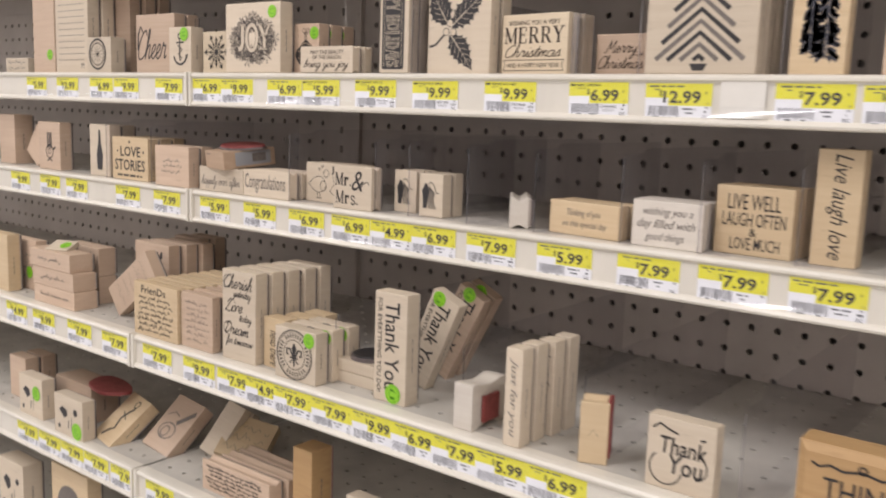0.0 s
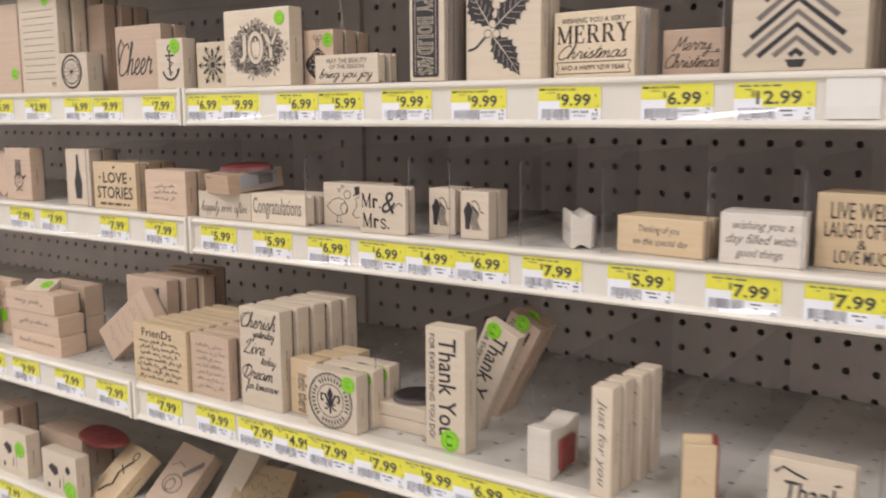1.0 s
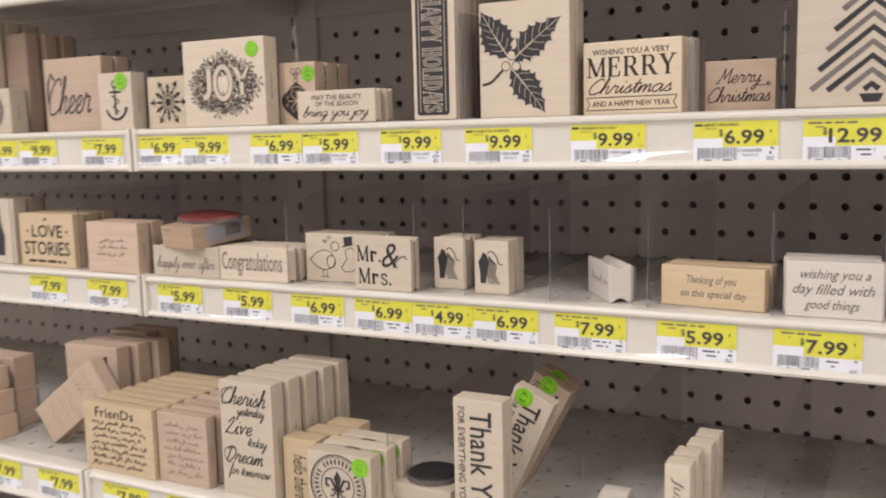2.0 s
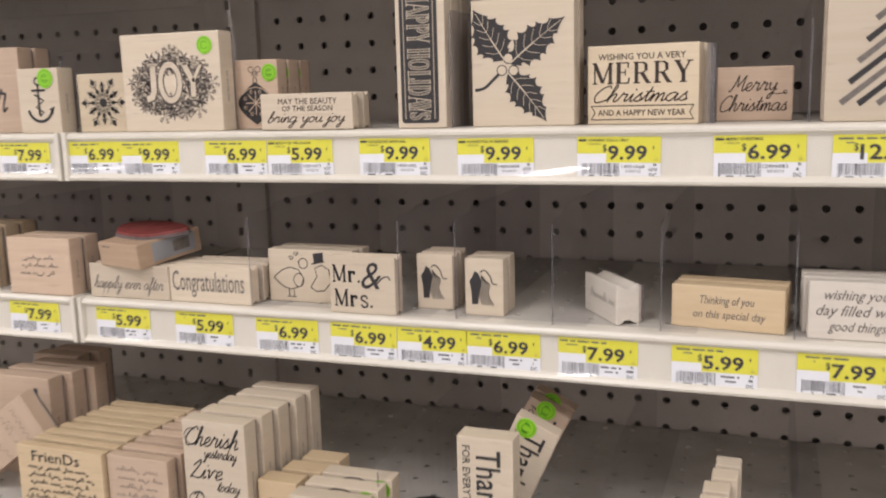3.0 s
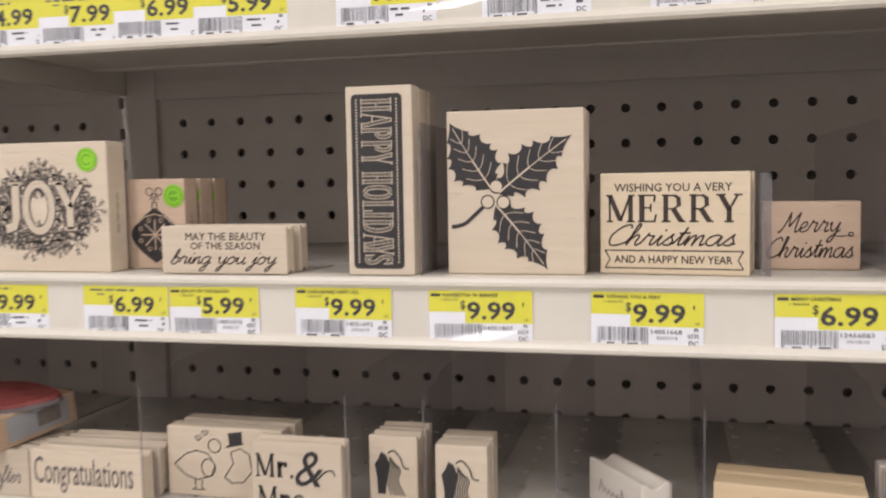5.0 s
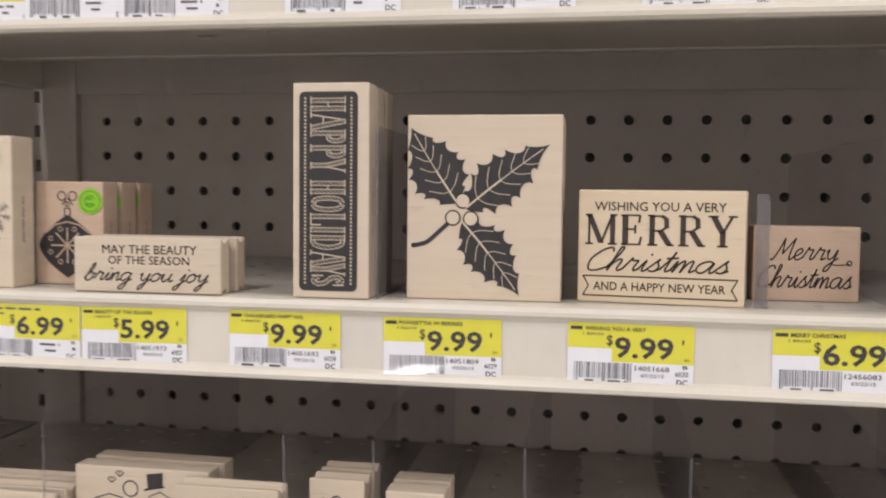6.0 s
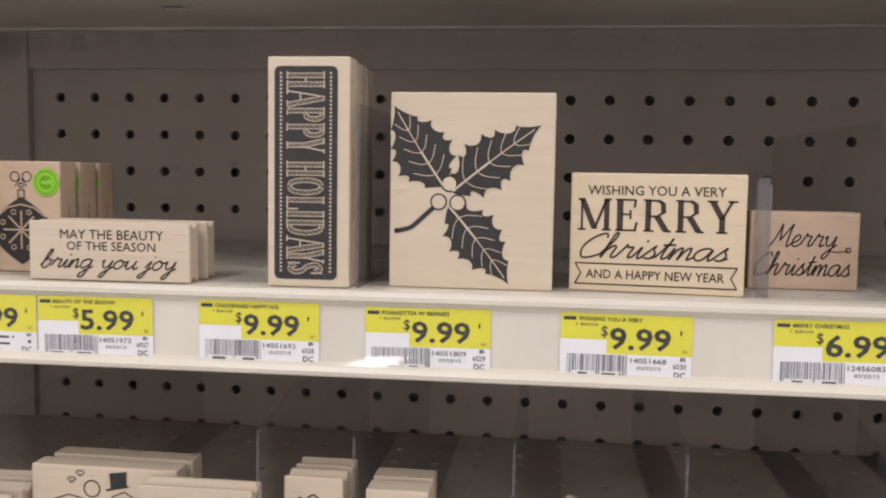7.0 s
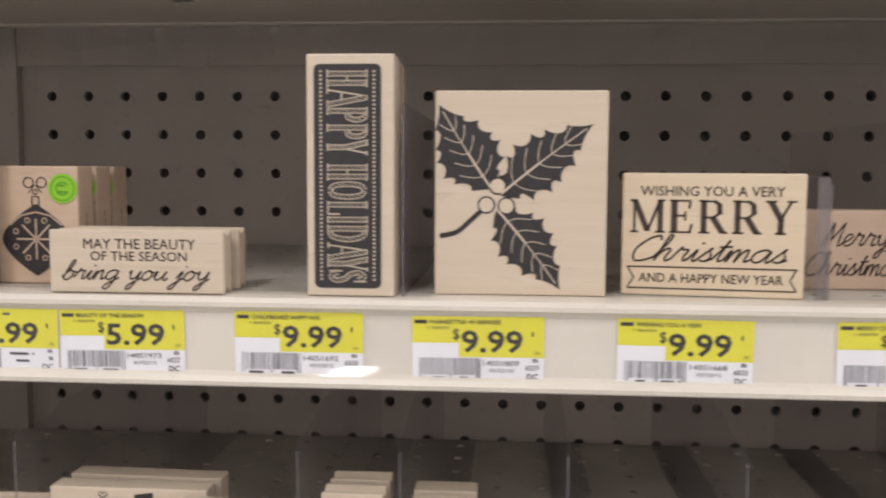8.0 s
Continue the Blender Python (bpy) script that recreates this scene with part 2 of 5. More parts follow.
# ---- the room ----
def room():
    def slab(name, label, mat, *b):
        ob = link_mesh(name, box_mesh(*b), mat)
        tagged(ob, label, name.split("_")[0], kind="structure")
    slab("floor", "pale vinyl shop floor", FLOOR, -5, 5, AISLE, 0.5, -0.05, 0)
    slab("ceiling", "white mineral board shop ceiling", CEIL, -5, 5, AISLE, 0.5, CEILING, CEILING + 0.05)
    # added wall, set close so it throws light back onto the pegboard
    slab("wall_south", "unseen plain painted wall added across the aisle to bounce light", WALL, -5, 5, AISLE - 0.05, AISLE, 0, CEILING)
    slab("wall_north", "plain painted wall behind the shelving", WALL, -5, 5, 0.30, 0.35, 0, CEILING)
    slab("wall_west", "plain painted shop wall", WALL, -5.05, -5, AISLE, 0.5, 0, CEILING)
    slab("wall_east", "plain painted shop wall", WALL, 5, 5.05, AISLE, 0.5, 0, CEILING)
    for lx, ly in LAMPS:
        e = tagged(new("ceiling_light"), "white fluorescent ceiling light fitting", "ceiling light", "aisle lights")
        e.location = (lx, ly, CEILING)
        part("housing", box_mesh(-0.12, 0.12, -0.66, 0.66, -0.06, 0.0, bevel=0.006), CEIL, e)


room()

# ---- shelving: back panels, uprights, shelves ----
JOINT = -0.3430
BAY = 1.2192
BACK = 0.2454
PITCH = 0.0254
ROW = 0.0254
# top of the deck, front edge
SHELVES = [(1.6127, 0.0000), (1.4580, 0.0000), (1.3283, 0.0000), (1.1742, -0.0777), (1.0196, -0.0777), (0.8546, -0.0777)]


def back_panels():
    for bay, left in ((0, JOINT), (1, JOINT - BAY)):
        e = tagged(new("pegboard_panel"), "grey-brown perforated pegboard back panel of shelving", "pegboard", "back panels", "structure")
        nx, nz = 46, 38
        x0 = -0.2905 - 0.5 * PITCH if bay == 0 else left + 0.022
        z0 = 1.5556 - 0.5 * ROW - 31 * ROW
        ob = perforated("board", 0, 0, nx, nz, PITCH, ROW, 0.0034, 0.004, PEG, e, 12)
        ob.matrix_basis = pose(x0, BACK, z0, 90, 0, 0)
        if bay == 0:
            part("board_margin", box_mesh(JOINT + 0.0318, x0, BACK, BACK + 0.004, z0, z0 + nz * ROW), PEG, e)
        # sheet added behind the board; its dark colour is the shade in the holes
        part("backing", box_mesh(left, left + BAY, BACK + 0.013, BACK + 0.019, z0 - 0.02, 2.0), HOLE_SHADE, e)
        part("head_rail", box_mesh(left + 0.012, left + BAY - 0.012, BACK - 0.002, BACK + 0.012, z0 + nz * ROW, 2.0, bevel=0.001), PEG, e)
    u = tagged(new("upright"), "dark slotted steel shelving upright between two bays", "upright", kind="structure")
    bm = bmesh.new()
    for k in range(-40, 24):
        z = 1.4 + k * 0.0254
        add_box(bm, JOINT - 0.0290, JOINT - 0.0025, BACK - 0.006, BACK + 0.01, z, z + 0.0254)
        add_box(bm, JOINT + 0.0025, JOINT + 0.0315, BACK - 0.006, BACK + 0.01, z, z + 0.0254)
        add_box(bm, JOINT - 0.0025, JOINT + 0.0025, BACK - 0.006, BACK + 0.01, z, z + 0.0165)
    part("post", bm, PEG, u)


back_panels()


def rail_outline(y, z):
    """The shelf's front edge: a rolled top, a channel for labels and a curled lower lip."""
    top = [(y + 0.012, z), (y + 0.002, z), (y - 0.0022, z - 0.0008), (y - 0.0036, z - 0.0026), (y - 0.0034, z - 0.0044), (y - 0.0012, z - 0.0056)]
    low = [(y - 0.0002, z - 0.0075), (y - 0.0002, z - 0.0305), (y - 0.0030, z - 0.0322), (y - 0.0042, z - 0.0340), (y - 0.0036, z - 0.0358), (y - 0.0010, z - 0.0368), (y + 0.006, z - 0.0362),
           (y + 0.006, z - 0.034), (y + 0.003, z - 0.033), (y + 0.003, z - 0.003), (y + 0.012, z - 0.0014)]
    return top + low


def shelf(z, yf, left, bay):
    e = tagged(new("gondola_shelf"), "almond-painted steel store shelf with perforated deck and price rail", "shelf", "shelves of the store fixture")
    e.location = (left, 0, z)
    gap = 0.0022
    bm = bmesh.new()
    add_profile(bm, rail_outline(yf, 0), gap, BAY - gap)
    rail = part("price_rail", bm, STEEL, e, "glossy almond price rail")
    for x0 in (gap - 0.0006, BAY - gap - 0.0036):
        part("end_cap", box_mesh(x0, x0 + 0.0042, yf - 0.0048, yf + 0.010, -0.037, 0.0006, bevel=0.0012), STEEL, rail)
    # deck, on a one-inch grid of holes
    nx = 47
    ny = int((BACK - 0.004 - yf - 0.012) / PITCH)
    deck = perforated("deck", 0, 0, nx, ny, PITCH, PITCH, 0.0026, 0.0012, DECK, e)
    deck.location = (0.0127, BACK - 0.004 - ny * PITCH, 0)
    bm = bmesh.new()
    add_box(bm, gap, BAY - gap, yf + 0.011, BACK - 0.004 - ny * PITCH, -0.0013, -0.0001)
    add_box(bm, gap, 0.0127, BACK - 0.004 - ny * PITCH, BACK - 0.004, -0.0013, -0.0001)
    add_box(bm, 0.0127 + nx * PITCH, BAY - gap, BACK - 0.004 - ny * PITCH, BACK - 0.004, -0.0013, -0.0001)
    part("deck_margin", bm, DECK, e)
    # stiffening pan below, with slots, and its rolled rear edge
    bm = bmesh.new()
    y0, y1 = yf + 0.004, BACK - 0.055
    zb = -0.0193
    half, slot_y = 0.0066, 0.1180
    xs = [0.010] + [q for c in (0.191, 0.60, 1.02) for q in (c - half, c + half)] + [BAY - 0.010]
    ys = [y0, slot_y - 0.0052, slot_y + 0.0052, y1]
    grid = [[bm.verts.new((x, y, zb)) for y in ys] for x in xs]
    for i in range(len(xs) - 1):
        for j in range(3):
            if not (i % 2 == 1 and j == 1):
                bm.faces.new((grid[i][j], grid[i + 1][j], grid[i + 1][j + 1], grid[i][j + 1]))
    rim = [e2 for e2 in bm.edges if all(abs(v.co.x - 0.010) < 1e-6 for v in e2.verts)]
    up = bmesh.ops.extrude_edge_only(bm, edges=rim)["geom"]
    bmesh.ops.translate(bm, verts=[v for v in up if isinstance(v, bmesh.types.BMVert)], vec=(0, 0, -zb - 0.0016))
    bmesh.ops.recalc_face_normals(bm, faces=bm.faces[:])
    bmesh.ops.solidify(bm, geom=bm.faces[:], thickness=0.0011)
    part("underside_pan", bm, STEEL, e)
    part("rear_hem", box_mesh(0.010, BAY - 0.010, y1 - 0.008, y1 + 0.002, zb - 0.0012, zb + 0.004, bevel=0.0012), STEEL, e)
    part("rear_flange", box_mesh(0.010, BAY - 0.010, y1 + 0.0005, y1 + 0.0017, zb + 0.002, -0.0014), STEEL, e)
    part("rear_skirt", box_mesh(0.016, BAY - 0.016, BACK - 0.0045, BACK - 0.0030, -0.0375, -0.0016), PEG, e, "plain rail at the back of the shelf")
    for x in (0.003, BAY - 0.0065):
        part("bracket", box_mesh(x, x + 0.0035, yf + 0.05, BACK - 0.008, -0.034, -0.0015, bevel=0.0008), STEEL, e)
    # clear cover over the labels, flared at its foot
    bm = bmesh.new()
    line = [(yf - 0.0016, -0.0062), (yf - 0.0016, -0.018), (yf - 0.0022, -0.0225), (yf - 0.0040, -0.0272), (yf - 0.0062, -0.0308)]
    a = [bm.verts.new((gap + 0.005, y, w)) for y, w in line]
    b = [bm.verts.new((BAY - gap - 0.005, y, w)) for y, w in line]
    for i in range(len(line) - 1):
        f = bm.faces.new((a[i], b[i], b[i + 1], a[i + 1]))
        f.smooth = True
    part("label_cover", bm, COVER, rail, "clear plastic label cover").visible_shadow = False
    return e


for z, yf in SHELVES:
    for bay, left in ((0, JOINT), (1, JOINT - BAY)):
        shelf(z, yf, left, bay)


# ---- price labels ----
TAG_W, TAG_H = 0.0513, 0.0256


def price_tag(x, k, price, name="", code="", bay="", date=False, seed=0, crowded=False):
    z, yf = SHELVES[k]
    e = tagged(new("price_tag"), "yellow and white paper shelf price label with barcode", "price tag", "shelf price labels")
    rnd = random.Random(seed * 7 + k)
    e.matrix_basis = pose(x + TAG_W / 2, yf - 0.0008, z - 0.0065 - TAG_H + rnd.uniform(-0.0004, 0.0004), 0, rnd.uniform(-0.5, 0.5), 1.0 if crowded else 0)
    sheet = part("paper", box_mesh(-TAG_W / 2, TAG_W / 2, -0.0001, 0.0002, 0, TAG_H), PAPER, e)
    a = Art(TAG_W, TAG_H, 0.0002)
    a.poly([(0, 0.59), (0.355, 0.59), (0.355, 0.375), (1, 0.375), (1, 1), (0, 1)])
    a.part("yellow_band", YELLOW, sheet)
    a = Art(TAG_W, TAG_H, 0.00035)
    wide = 0.56 if len(price) > 4 else 0.465
    a.text(price, 0.84 - wide, 0.44, 0.84, 0.79, heavy=0.022)
    a.text("$", 0.775 - wide, 0.62, 0.825 - wide, 0.81, heavy=0.01)
    a.text("1", 0.906, 0.70, 0.920, 0.775)
    a.part("price", INK, sheet, "bold black price figures")
    a = Art(TAG_W, TAG_H, 0.00035)
    if name:
        a.poly([(0.02, 0.885), (0.115, 0.885), (0.115, 0.94), (0.02, 0.94)])
        a.text(name, 0.135, 0.88, min(0.135 + 0.027 * len(name), 0.8), 0.945, heavy=0.02)
        a.text("1 EACH", 0.12, 0.80, 0.28, 0.845, heavy=0.01)
    else:
        a.bars(1, 0.02, 0.62, 0.885, 0.94, 0.75, seed)
        a.bars(1, 0.10, 0.26, 0.80, 0.84, 0.7, seed, False)
    a.part("product_name", INK if name else BAR_INK, sheet)
    a = Art(TAG_W, TAG_H, 0.00035)
    u = 0.055
    while u < 0.52:
        w = rnd.choice((0.003, 0.003, 0.005, 0.008))
        low = 0.05 if abs(u - 0.29) < 0.012 or u < 0.08 or u > 0.48 else 0.10
        a.poly([(u, low), (u + w, low), (u + w, 0.36), (u, 0.36)])
        u += w + rnd.choice((0.005, 0.008, 0.012))
    a.bars(1, 0.10, 0.26, 0.02, 0.085, 0.6, seed)
    a.bars(1, 0.32, 0.48, 0.02, 0.085, 0.6, seed + 1)
    a.part("barcode", BAR_INK, sheet)
    a = Art(TAG_W, TAG_H, 0.00035)
    if code:
        a.text(code, 0.54, 0.245, 0.81, 0.325)
    else:
        a.bars(1, 0.54, 0.81, 0.255, 0.315, 0.7, seed)
    if date:
        a.text("03/22/15", 0.59, 0.145, 0.77, 0.20)
    else:
        a.bars(1, 0.59, 0.77, 0.145, 0.20, 0.7, seed)
    a.text("EA", 0.93, 0.43, 0.965, 0.475)
    a.text("B", 0.915, 0.305, 0.955, 0.36, heavy=0.01)
    if bay:
        a.text(bay, 0.86, 0.18, 0.96, 0.26)
    else:
        a.bars(1, 0.86, 0.96, 0.18, 0.26, 0.7, seed)
    a.text("DC", 0.87, 0.04, 0.955, 0.13, heavy=0.012)
    a.part("stock_number", INK if code else BAR_INK, sheet)


NAMED = {
    (1, "x-0.162"): ("BEAUTY OF THE SEASON", "14051973", "6027", True),
    (1, "x-0.0905"): ("CHALKBOARD HAPPY HOL", "14051692", "6028", True),
    (1, "x-0.0197"): ("POINSETTIA W BERRIES", "14051809", "6029", True),
    (1, "x0.0593"): ("WISHING YOU A VERY", "14051668", "6030", True),
    (1, "x0.1415"): ("MERRY CHRISTMAS", "12456083", "", True),
}
TAGS = {
    0: [(-0.3322, "9.99"), (-0.2807, "4.99"), (-0.2339, "7.99"), (-0.1882, "6.99"), (-0.1420, "5.99"), (-0.0647, "7.99"), (0.0088, "7.99"), (0.0866, "7.99")],
    1: [(-0.7012, "5.99"), (-0.6243, "12.99"), (-0.5462, "6.99"), (-0.4929, "9.99"), (-0.4083, "7.99"), (-0.3386, "6.99"), (-0.2883, "9.99"), (-0.2144, "6.99"), (-0.1620, "5.99"), (-0.0905, "9.99"), (-0.0197, "9.99"), (0.0593, "9.99"), (0.1415, "6.99"), (0.2066, "12.99"), (0.3020, "7.99"), (0.3582, "12.99")],
    2: [(-0.7537, "9.99"), (-0.6747, "7.99"), (-0.6089, "7.99"), (-0.4936, "7.99"), (-0.4147, "7.99"), (-0.3265, "5.99"), (-0.2517, "5.99"), (-0.1805, "6.99"), (-0.1193, "6.99"), (-0.0673, "4.99"), (-0.0165, "6.99"), (0.0466, "7.99"), (0.1190, "5.99"), (0.1922, "7.99"), (0.2575, "7.99"), (0.3228, "7.99")],
    3: [(-0.6230, "14.99"), (-0.5569, "9.99"), (-0.4769, "7.99"), (-0.4037, "7.99"), (-0.3242, "7.99"), (-0.2529, "9.99"), (-0.1970, "7.99"), (-0.1546, "4.99"), (-0.1141, "7.99"), (-0.0630, "7.99"), (-0.0122, "9.99"), (0.0326, "6.99"), (0.0758, "7.99"), (0.1208, "5.99"), (0.1678, "6.99")],
    4: [(-0.6061, "7.99"), (-0.5528, "7.99"), (-0.5005, "7.99"), (-0.4482, "7.99"), (-0.3921, "7.99"), (-0.3234, "9.99")],
}
for k, row in TAGS.items():
    for i, (x, price) in enumerate(row):
        near = any(0 < abs(x - other) < 0.0505 for other, _ in row)
        price_tag(x, k, price, *NAMED.get((k, "x%s" % x), ()), seed=11 * i + k, crowded=near)
blank = tagged(link_mesh("blank_label", box_mesh(0.2640, 0.2960, -0.0022, -0.0019, 1.4275, 1.4560), TAPE), "blank off-white paper label taped on the price rail", "label")



# ---- wood-mounted rubber stamps ----
def block_mesh(w, d, h, grip=False, frame=False):
    """A stamp's wooden block, its front at y = 0, its foot at z = 0."""
    bm = bmesh.new()
    if grip:
        # scooped finger grips along the top and the bottom
        n, deep = 6, min(0.0028, d * 0.2)
        m = d * 0.16
        arc = [(m + (d - 2 * m) * i / n, deep * math.sin(math.pi * i / n)) for i in range(n + 1)]
        pts = [(0.0, 0.0)] + [(y, c) for y, c in arc] + [(d, 0.0), (d, h)] + [(y, h - c) for y, c in arc[::-1]] + [(0.0, h)]
        add_profile(bm, pts, -w / 2, w / 2)
        sharp = [e for e in bm.edges if e.calc_face_angle(0) > 0.9]
        bmesh.ops.bevel(bm, geom=sharp, offset=0.0005, segments=1, affect="EDGES")
    else:
        add_box(bm, -w / 2, w / 2, 0, d, 0, h, bevel=0.0008)
        if frame:
            f = max(bm.faces, key=lambda q: -q.calc_center_median().y * 10 + q.calc_area())
            r = bmesh.ops.inset_individual(bm, faces=[f], thickness=0.007, depth=0.0)
            bmesh.ops.translate(bm, verts=f.verts[:], vec=(0, -0.004, 0))
    return bm


SIZES = {}


def overlay(e, draw, lift, name, mat, label=""):
    """A second print on the face of a stamp."""
    a = Art(*SIZES[e.name], lift)
    draw(a)
    return a.part(name, mat, e, label)


def stamp(x0, x1, y, z, h, d, label, art=None, mat=MAPLE, n=1, yaw=0.0, tip=0.0, back=0.0, grip=False, frame=False, dot=None, red=False, step=None, slide=0.0, group="", side=True, ink=INK, seed=0):
    """n stamps one behind the other; tip leans a stamp sideways, back leans it backwards."""
    w = x1 - x0
    wood_d = d - 0.0042
    first = None
    rnd = random.Random(seed + int(1000 * (x0 + 3)))
    for i in range(n):
        m = pose((x0 + x1) / 2, y, z, -back, tip, yaw) @ pose(slide * i + (rnd.uniform(-0.0012, 0.0012) if i else 0), (step or d + 0.0006) * i, 0, 0, 0, rnd.uniform(-1.5, 1.5) if i else 0)
        if first is not None:
            copy_thing(first, m)
            continue
        e = first = tagged(new("rubber_stamp"), label, "rubber stamp", group or ("row of matching stamps" if n > 1 else ""))
        e.matrix_basis = m
        SIZES[e.name] = (w, h)
        body = part("wood_block", block_mesh(w, wood_d, h, grip, frame), mat, e)
        part("cushion", box_mesh(-w / 2 + 0.0012, w / 2 - 0.0012, wood_d, wood_d + 0.0018, 0.0012, h - 0.0012), CUSHION, e, "foam cushion layer")
        part("rubber_die", box_mesh(-w / 2 + 0.002, w / 2 - 0.002, wood_d + 0.0018, wood_d + 0.004, 0.002, h - 0.002, bevel=0.0005), RED_RUBBER if red else RUBBER, e, "moulded rubber die")
        if side and h > 0.04 and wood_d > 0.009:
            a = Art(wood_d, h)
            for q in range(22):
                c = 0.30 + q * 0.014
                if q % 6 != 5:
                    a.poly([(0.45, c), (0.45 + rnd.uniform(0.05, 0.10), c), (0.45 + rnd.uniform(0.05, 0.10), c + 0.009), (0.45, c + 0.009)])
            ob = a.part("side_print", GREY_INK, body, "small worn print on the edge")
            ob.matrix_basis = pose(w / 2, wood_d / 2, 0, 0, 0, 90)
        if art:
            a = Art(w, h, 0.0046 if frame else 0.00025)
            art(a)
            a.part("printed_image", ink, body, "printed stamp image")
        if dot:
            a = Art(w, h, 0.0005)
            a.disc(dot[0], dot[1], dot[2], 28)
            ob = a.part("price_sticker", GREEN, e, "round lime green sticker")
            b = Art(w, h, 0.0007)
            b.ring(dot[0], dot[1], dot[2] * 0.80, dot[2] * 0.07)
            b.ring(dot[0], dot[1], dot[2] * 0.42, dot[2] * 0.10, 18, 30, 330)
            b.bars(2, dot[0] - dot[2] * 0.4, dot[0] + dot[2] * 0.4, dot[1] - dot[2] * 0.3, dot[1] + dot[2] * 0.3, 0.35, 3)
            c = b.part("sticker_print", GREEN_LINE, ob)
    return first


# art for the faces
SERIF = {
    "M": (1.25, [(0.12, 0, 0.12, 1, 0.07), (0.12, 1, 0.5, 0.05, 0.15), (0.5, 0.05, 0.86, 1, 0.07), (0.86, 0, 0.86, 1, 0.16)], [(0.0, 0.24, 0), (0.0, 0.22, 1), (0.72, 1.0, 0), (0.78, 1.0, 1)]),
    "E": (0.92, [(0.24, 0, 0.24, 1, 0.19), (0.24, 0.52, 0.66, 0.52, 0.07), (0.66, 0.38, 0.66, 0.66, 0.06), (0.84, 0.03, 0.92, 0.28, 0.07), (0.82, 0.74, 0.86, 0.97, 0.07)], [(0.06, 0.9, 0), (0.06, 0.86, 1)]),
    "R": (1.08, [(0.22, 0, 0.22, 1, 0.17), (0.22, 0.96, 0.55, 0.96, 0.07), (0.22, 0.48, 0.55, 0.48, 0.07), (0.55, 0.97, 0.72, 0.88, 0.10), (0.72, 0.90, 0.74, 0.58, 0.15), (0.73, 0.60, 0.52, 0.47, 0.10), (0.52, 0.48, 0.84, 0.02, 0.17)], [(0.06, 0.42, 0), (0.06, 0.3, 1), (0.76, 1.0, 0)]),
    "Y": (1.08, [(0.5, 0, 0.5, 0.48, 0.17), (0.5, 0.44, 0.16, 1, 0.16), (0.5, 0.44, 0.84, 1, 0.07)], [(0.32, 0.68, 0), (0.0, 0.36, 1), (0.68, 1.0, 1)]),
    "r": (0.80, [(0.26, 0, 0.26, 0.68, 0.22), (0.28, 0.40, 0.44, 0.62, 0.14), (0.42, 0.60, 0.82, 0.60, 0.20), (0.76, 0.46, 0.76, 0.64, 0.18)], [(0.08, 0.52, 0), (0.08, 0.30, 0.66)]),
    "s": (0.62, [(0.74, 0.50, 0.62, 0.64, 0.10), (0.62, 0.64, 0.34, 0.62, 0.10), (0.34, 0.62, 0.26, 0.48, 0.14), (0.26, 0.48, 0.70, 0.24, 0.20), (0.70, 0.24, 0.66, 0.06, 0.14), (0.66, 0.05, 0.30, 0.02, 0.10), (0.30, 0.02, 0.18, 0.20, 0.10)], []),
    ".": (0.34, [(0.3, 0.0, 0.3, 0.14, 0.42)], []),
}


def serif(a, word, u0, v0, u1, v1):
    """Roman capitals with bracketed feet, drawn stroke by stroke."""
    total = sum(SERIF[c][0] for c in word) + 0.10 * (len(word) - 1)
    unit = (u1 - u0) / total
    u, hv = u0, v1 - v0
    for c in word:
        wide, strokes, feet = SERIF[c]
        for x0, y0, x1, y1, t in strokes:
            t *= 1.2
            p, q = (u + x0 * wide * unit, v0 + y0 * hv), (u + x1 * wide * unit, v0 + y1 * hv)
            if abs(y0 - y1) < 0.01 or abs(x0 - x1) < 0.2:
                a.stroke([p, q], t * unit * (0.8 if y0 == y1 else 1.0))
            else:
                h = t * unit * 0.62
                a.poly([(p[0] - h, p[1]), (p[0] + h, p[1]), (q[0] + h, q[1]), (q[0] - h, q[1])])
        for x0, x1, y in feet:
            y = v0 + y * hv
            d = hv * 0.055 * (1 if y < v0 + 0.3 * hv else -1)
            a.poly([(u + x0 * wide * unit, y), (u + x1 * wide * unit, y), (u + x1 * wide * unit, y + d), (u + x0 * wide * unit, y + d)])
        u += (wide + 0.10) * unit


# joined handwriting, letter by letter: its width, then its pen lines; 1 is the height of a small letter
PEN = {}
PEN["a"] = 1.0, [[(.75, .85), (.5, 1), (.15, .8), (.05, .4), (.25, .05), (.55, .15), (.78, .9), (.75, .3), (.85, .02), (1.05, .25)]]
PEN["h"] = 0.9, [[(0, .2), (.3, 1.2), (.4, 1.9), (.25, 2), (.2, 1.4), (.15, 0)], [(.15, 0), (.25, .6), (.5, .98), (.65, .85), (.6, .3), (.7, .02), (.95, .25)]]
PEN["r"] = 0.8, [[(0, .2), (.2, .95), (.25, 1.1), (.35, .88), (.6, .9), (.55, .4), (.62, .05), (.85, .25)]]
PEN["i"] = 0.45, [[(0, .2), (.22, .95), (.2, .3), (.3, .02), (.5, .25)], [(.27, 1.38), (.33, 1.48)]]
PEN["s"] = 0.65, [[(0, .2), (.4, 1.05), (.38, .8), (.55, .4), (.4, .05), (.1, .12)], [(.4, .05), (.7, .25)]]
PEN["t"] = 0.55, [[(0, .2), (.3, 1.2), (.35, 1.7), (.28, .5), (.35, .05), (.6, .25)], [(.05, 1.15), (.65, 1.2)]]
